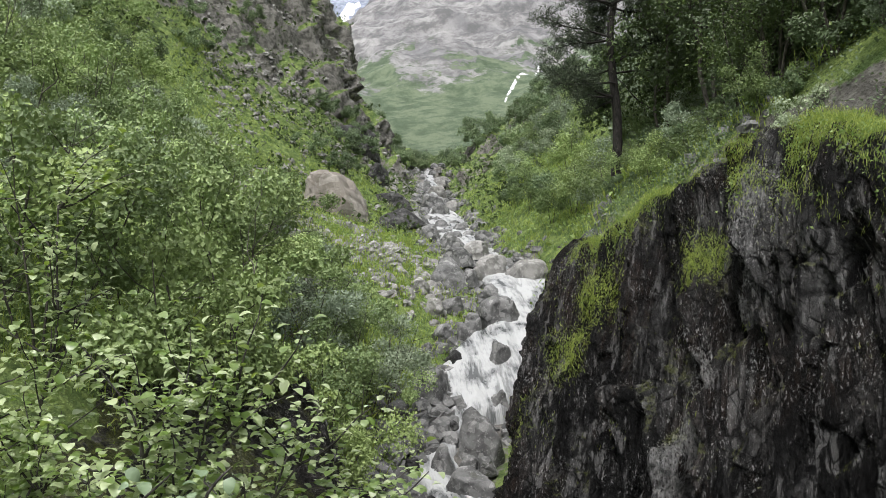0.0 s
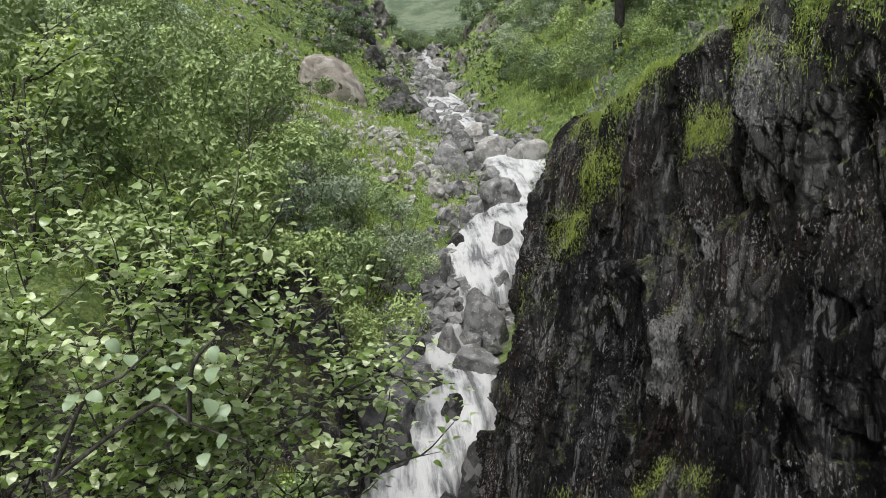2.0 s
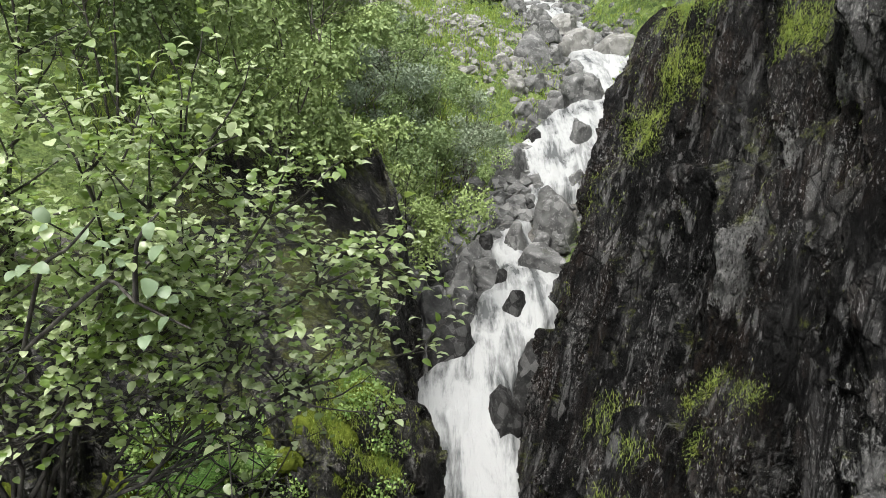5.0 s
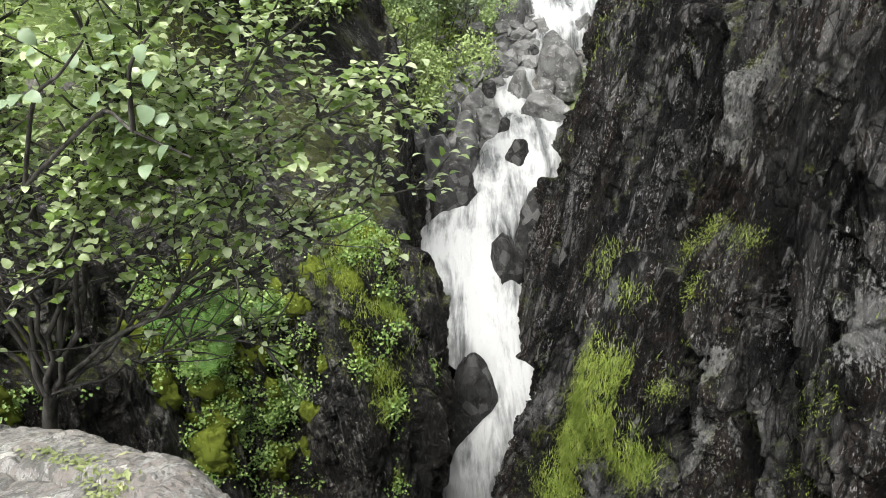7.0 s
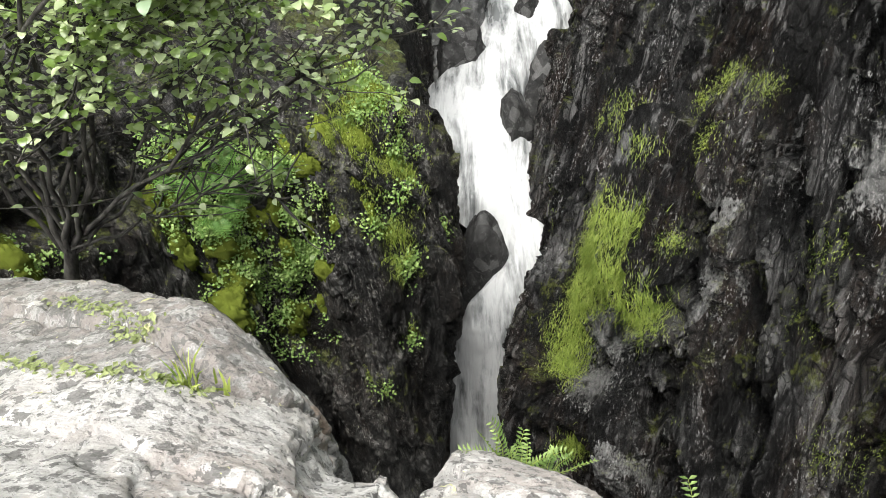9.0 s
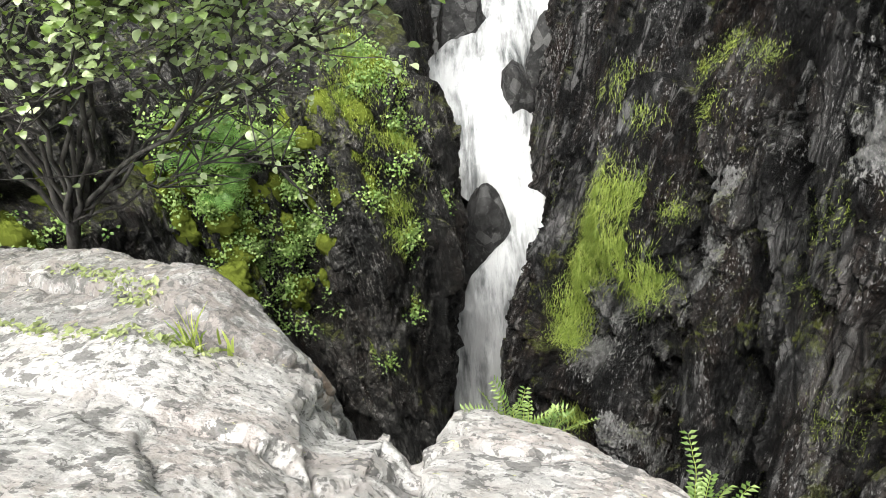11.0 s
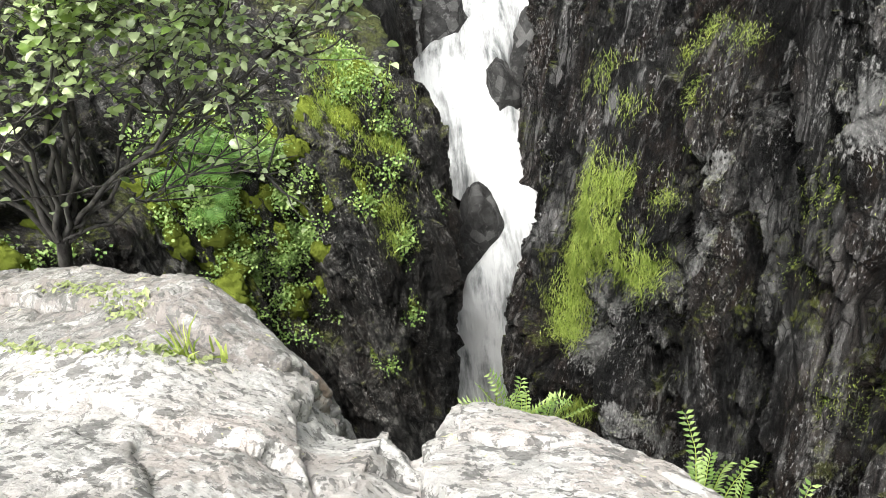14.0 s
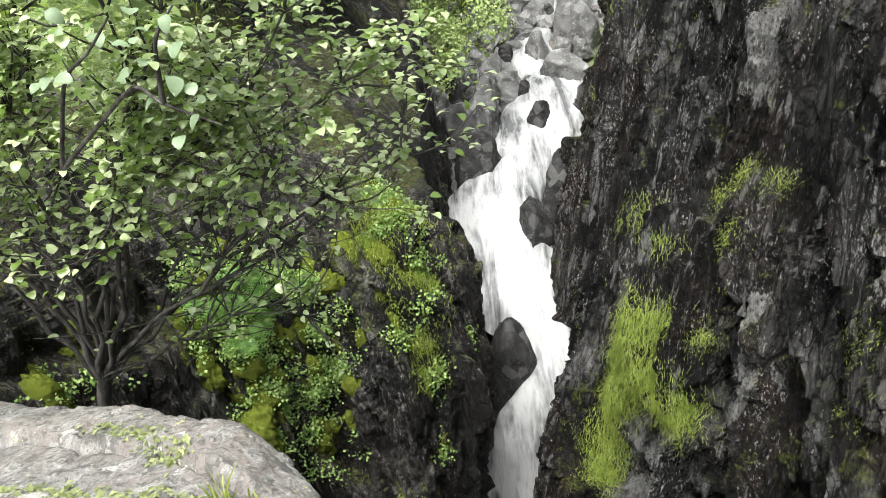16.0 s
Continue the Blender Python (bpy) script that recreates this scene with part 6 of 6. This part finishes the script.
p, n = sample(ground_grid, ground_normals, 9000, far_meadow, 15)
herb_cover("low_scrub", "low green scrub on the upper slopes", p, n, 0.5, dark_leaf, 16, 4, 0.55)

# grass and herbs along the rim of the dark cliff and on its ledges
def rim(mid, n):
    y = mid[..., 1]
    top = np.interp(y, (2, 7, 9, 11, 12.5, 14.5, 18, 24), (0.3, 0.4, 0.8, 0.55, 0.1, -0.75, -1.0, -1.6))
    return (y > 4) * (y < 26) * np.exp(-((mid[..., 2] - top) / 0.45) ** 2) * np.clip(0.15 + fbm(mid / 0.9, 3, 530) * 2.2, 0.0, 2)


def ledges(mid, n):
    y = mid[..., 1]
    spot = np.clip(fbm(mid / 0.8, 3, 540) * 3 - 0.75, 0, 1)
    return spot * np.clip(n[..., 2] * 2.0 - 0.1, 0, 1) * (y > 4.5) * (y < 16)


p, n = sample(right_grid, right_normals, 5200, rim, 21)
grass_cover("rim_grass", "long yellow-green grass hanging over the cliff edge", p, n, 0.08, 0.005, grass_blade, 22, 14, 0.06, 0.5, 0.9)
p, n = sample(right_grid, right_normals, 2600, rim, 23)
herb_cover("rim_herbs", "leafy plants along the cliff edge", p, n, 0.045, herb_leaf, 24, 10, 0.08)
p, n = sample(right_grid, right_normals, 900, ledges, 25)
grass_cover("ledge_grass", "small grass tufts growing on cliff ledges", p, n, 0.06, 0.004, grass_blade, 26, 10, 0.03, 0.6, 0.8)


def clump(x, y, z, rx, rz):
    return lambda mid, n: np.exp(-((mid[..., 0] - x) / rx) ** 2 - ((mid[..., 1] - y) / rx) ** 2 - ((mid[..., 2] - z) / rz) ** 2)


for i, (x, y, z, r0) in enumerate(GRASSY + MOSSY):
    big_ = i < len(GRASSY)
    p, n = sample(right_grid, right_normals, int((1500 if i < 14 else 1500 if big_ else 900) * r0), clump(x, y, z, 0.85 * r0, 0.9 * r0), 40 + i)
    ob = grass_cover("grass_clump", "bright grass clump hanging on the dark cliff", p, n, (0.1 if i < 14 else 0.06) if big_ else 0.035, 0.005, grass_blade, 60 + i, 11 if big_ else 7, 0.07, 0.8, 0.8)
    tagged(ob, group="grass clumps on the cliff")


# moss cushions and herbs on the buttress opposite
def mossy(mid, n):
    return np.maximum(blobs(mid, [(x, y, z, 0.8 * r0) for x, y, z, r0 in BANK_MOSS]), 0.35 * blobs(mid, RIDGE_MOSS)) * np.clip(0.1 + 2.2 * fbm(mid / 0.35, 3, 550), 0, 2)


def ridge(mid, n):
    return blobs(mid, RIDGE_MOSS) * np.clip(0.4 + 1.5 * fbm(mid / 0.3, 3, 551), 0, 2)


def cushion(i, at, out, s):
    """A swelling moss cushion with a fuzzy, lumpy skin, pressed flat against the rock."""
    rr = np.random.default_rng(900 + i)
    a, b = np.meshgrid(np.linspace(0.02, np.pi - 0.02, 19), np.linspace(0, 2 * np.pi, 29)[:-1], indexing="ij")
    ball = np.stack([np.sin(a) * np.cos(b), np.sin(a) * np.sin(b), np.cos(a)], -1)
    lump_ = 1 + 0.3 * fbm(ball * 1.8 + 7 * i, 3, 70) + 0.1 * rr.normal(size=ball.shape[:2])
    ball = ball * lump_[..., None] * np.array((1.2, 0.7, 1.4)) * s
    idx = np.arange(19 * 28).reshape(19, 28)
    nxt = np.roll(idx, -1, 1)
    f = np.stack([idx[:-1], idx[1:], nxt[1:], nxt[:-1]], -1).reshape(-1, 4)
    ob = new("moss_cushion", raw_mesh("moss_cushion", ball.reshape(-1, 3), f, moss_green))
    ob.location = at - out * s * 0.62
    return tagged(ob, "rounded olive-green moss cushion on the gorge wall", "moss", "moss cushions")


p, n = sample(left_grid, left_normals, 2600, mossy, 31)
herb_cover("wall_herbs", "small round-leaved herbs on the mossy gorge wall", p, n, 0.042, wall_leaf, 32, 11, 0.05, 0.9, 0.85)
p, n = sample(left_grid, left_normals, 900, ridge, 33)
grass_cover("wall_grass", "fine short grass on the mossy rock ridge", p, n, 0.09, 0.007, grass_blade, 34, 9, 0.03, 0.8, 0.9)
for i, (x, y, z, r0) in enumerate(BANK_MOSS + RIDGE_MOSS[7:11]):
    p, n = sample(left_grid, left_normals, 5 if i < 13 else 2, clump(x, y, z, 0.9 * r0, 0.9 * r0), 350 + i)
    for k_ in range(len(p)):
        cushion(10 * i + k_, p[k_], n[k_], np.random.default_rng(10 * i + k_).uniform(0.08, 0.2))


def fern_thing(x, y, z, scale, seed, out):
    """A fern: a fan of arching fronds, each with paired leaflets."""
    rr = np.random.default_rng(seed)
    top = thing("fern", (x, y, z), "green fern with arching fronds on the mossy wall", "fern", "ferns")
    for k_ in range(8):
        a = rr.uniform(-1.3, 1.3)
        o = np.array((out[0] * np.cos(a) - out[1] * np.sin(a), out[0] * np.sin(a) + out[1] * np.cos(a), rr.uniform(0.2, 0.9)))
        t = np.linspace(0, 1, 12)
        mid = t[:, None] * unit(o) * scale - np.array((0, 0, 1)) * (t**2 * scale * 0.55)[:, None]
        way, pile = unit(np.gradient(mid, axis=0)), Pile()
        spine = np.stack([mid - (0, 0, 0.002), mid + (0, 0, 0.002)], 1).reshape(-1, 3)
        i_ = np.arange(0, 22, 2)[:, None]
        pile.add(spine, np.concatenate([i_ + [0, 2, 3], i_ + [0, 3, 1]], 0))
        side = unit(np.cross(way, (0, 0, 1)))
        wid = 0.3 * scale * np.sin(np.pi * (0.12 + 0.88 * t)) ** 0.8
        leafs = pile
        for s in (-1, 1):
            v, f = leaf_cards(mid[1:], np.cross(side, way)[1:] * 1.0, side[1:] * s + way[1:] * 0.35, wid[1:], 0.2)
            leafs.add(v, f)
        part("frond", leafs.mesh("frond", fern_leaf, False), top)
    return top


hits, hn = sample(left_grid, left_normals, 14, clump(-3.4, 7.6, -5.45, 0.4, 0.3), 81)
for i in range(len(hits)):
    fern_thing(*(hits[i] + hn[i] * 0.06), 0.34 + 0.02 * (i % 5), 300 + i, (hn[i][0], hn[i][1]))

# ---------------------------------------------------------------- small plants on the ledge
def tuft(x, y, count, long, seed, label, width=0.006):
    rr = np.random.default_rng(seed)
    o = ledge_at(x, y)
    root = o + rr.normal(size=(count, 3)) * (0.012, 0.012, 0.003)
    head = root + unit(rr.normal(size=(count, 3)) * 0.32 + (0, 0, 1)) * long * rr.uniform(0.5, 1.1, (count, 1))
    v, f = blades(root, head, width, 0.25, seed)
    return tagged(new("grass_tuft", raw_mesh("grass_tuft", v, f, grass_blade, False)), label, "grass", "grass tufts on the ledge")


tuft(-0.65, 1.1, 24, 0.13, 1, "yellow-green grass tuft in a crack of the ledge", 0.005)
tuft(-0.58, 1.11, 6, 0.06, 2, "yellow-green grass tuft in a crack of the ledge")
tuft(-0.255, 1.1, 8, 0.12, 3, "thin dry grass at the edge of the ledge", 0.003)
tuft(-0.33, 1.13, 5, 0.06, 4, "thin dry grass at the edge of the ledge", 0.003)


def crack_plants(line, count, seed):
    rr = np.random.default_rng(seed)
    pts = np.array(line)
    t = rr.uniform(0, len(pts) - 1.01, count)
    i = t.astype(int)
    xy = pts[i] + (pts[i + 1] - pts[i]) * (t - i)[:, None] + rr.normal(size=(count, 2)) * 0.018
    at = np.array([ledge_at(*q) for q in xy]) + (0, 0, 0.006)
    v, f = leaf_cards(at, unit(rr.normal(size=at.shape) * 0.4 + (0, 0, 1)), rr.normal(size=at.shape) * (1, 1, 0.3), rr.uniform(0.008, 0.022, count), 0.6)
    return tagged(new("crack_plants", raw_mesh("crack_plants", v, f, creeper_leaf, False)), "small creeping leaves filling a crack in the ledge", "plants", kind="stuff")


crack_plants(crack_a[1:5], 420, 5)
crack_plants([(-1.25, 1.62), (-1.05, 1.5), (-0.92, 1.36), (-0.8, 1.28)], 240, 6)


def pinnate(x, y, z, height, seed, label):
    """A herb with arching stems and paired narrow leaflets."""
    rr = np.random.default_rng(seed)
    top = thing("vetch", (x, y, z), label, "plant", "leafy plants at the ledge")
    for k_ in range(7):
        pts, rad = limb(rr, (rr.normal() * 0.02, rr.normal() * 0.02, 0), rr.normal(size=3) * 0.45 + (0.1, 0, 1), height * rr.uniform(0.6, 1.1), 0.0018, 14, 0.14, -0.03)
        stem = Pile()
        tube(stem, pts, rad, 4)
        st = part("stem", stem.mesh("stem", grass_blade), top)
        way = unit(np.gradient(pts, axis=0))
        side = unit(np.cross(way, rr.normal(size=3)))
        leafs = Pile()
        for s in (-1, 1):
            v, f = leaf_cards(pts[2:], np.cross(side, way)[2:], side[2:] * s + way[2:] * 0.5, np.full(len(pts) - 2, height * 0.13) * rr.uniform(0.7, 1.1, len(pts) - 2), 0.42)
            leafs.add(v, f)
        lf = part("leaves", leafs.mesh("leaves", herb_leaf, False), st)
    return top


pinnate(-0.03, 1.2, -1.87, 0.15, 11, "leafy green vetch growing at the ledge edge")
pinnate(0.02, 1.19, -1.87, 0.13, 15, "leafy green vetch growing at the ledge edge")
pinnate(-0.05, 1.23, -1.9, 0.16, 16, "leafy green vetch growing at the ledge edge")
pinnate(0.34, 0.97, -1.83, 0.17, 12, "leafy green vetch growing at the ledge edge")
pinnate(0.46, 0.9, -1.84, 0.16, 13, "leafy green vetch growing at the ledge edge")
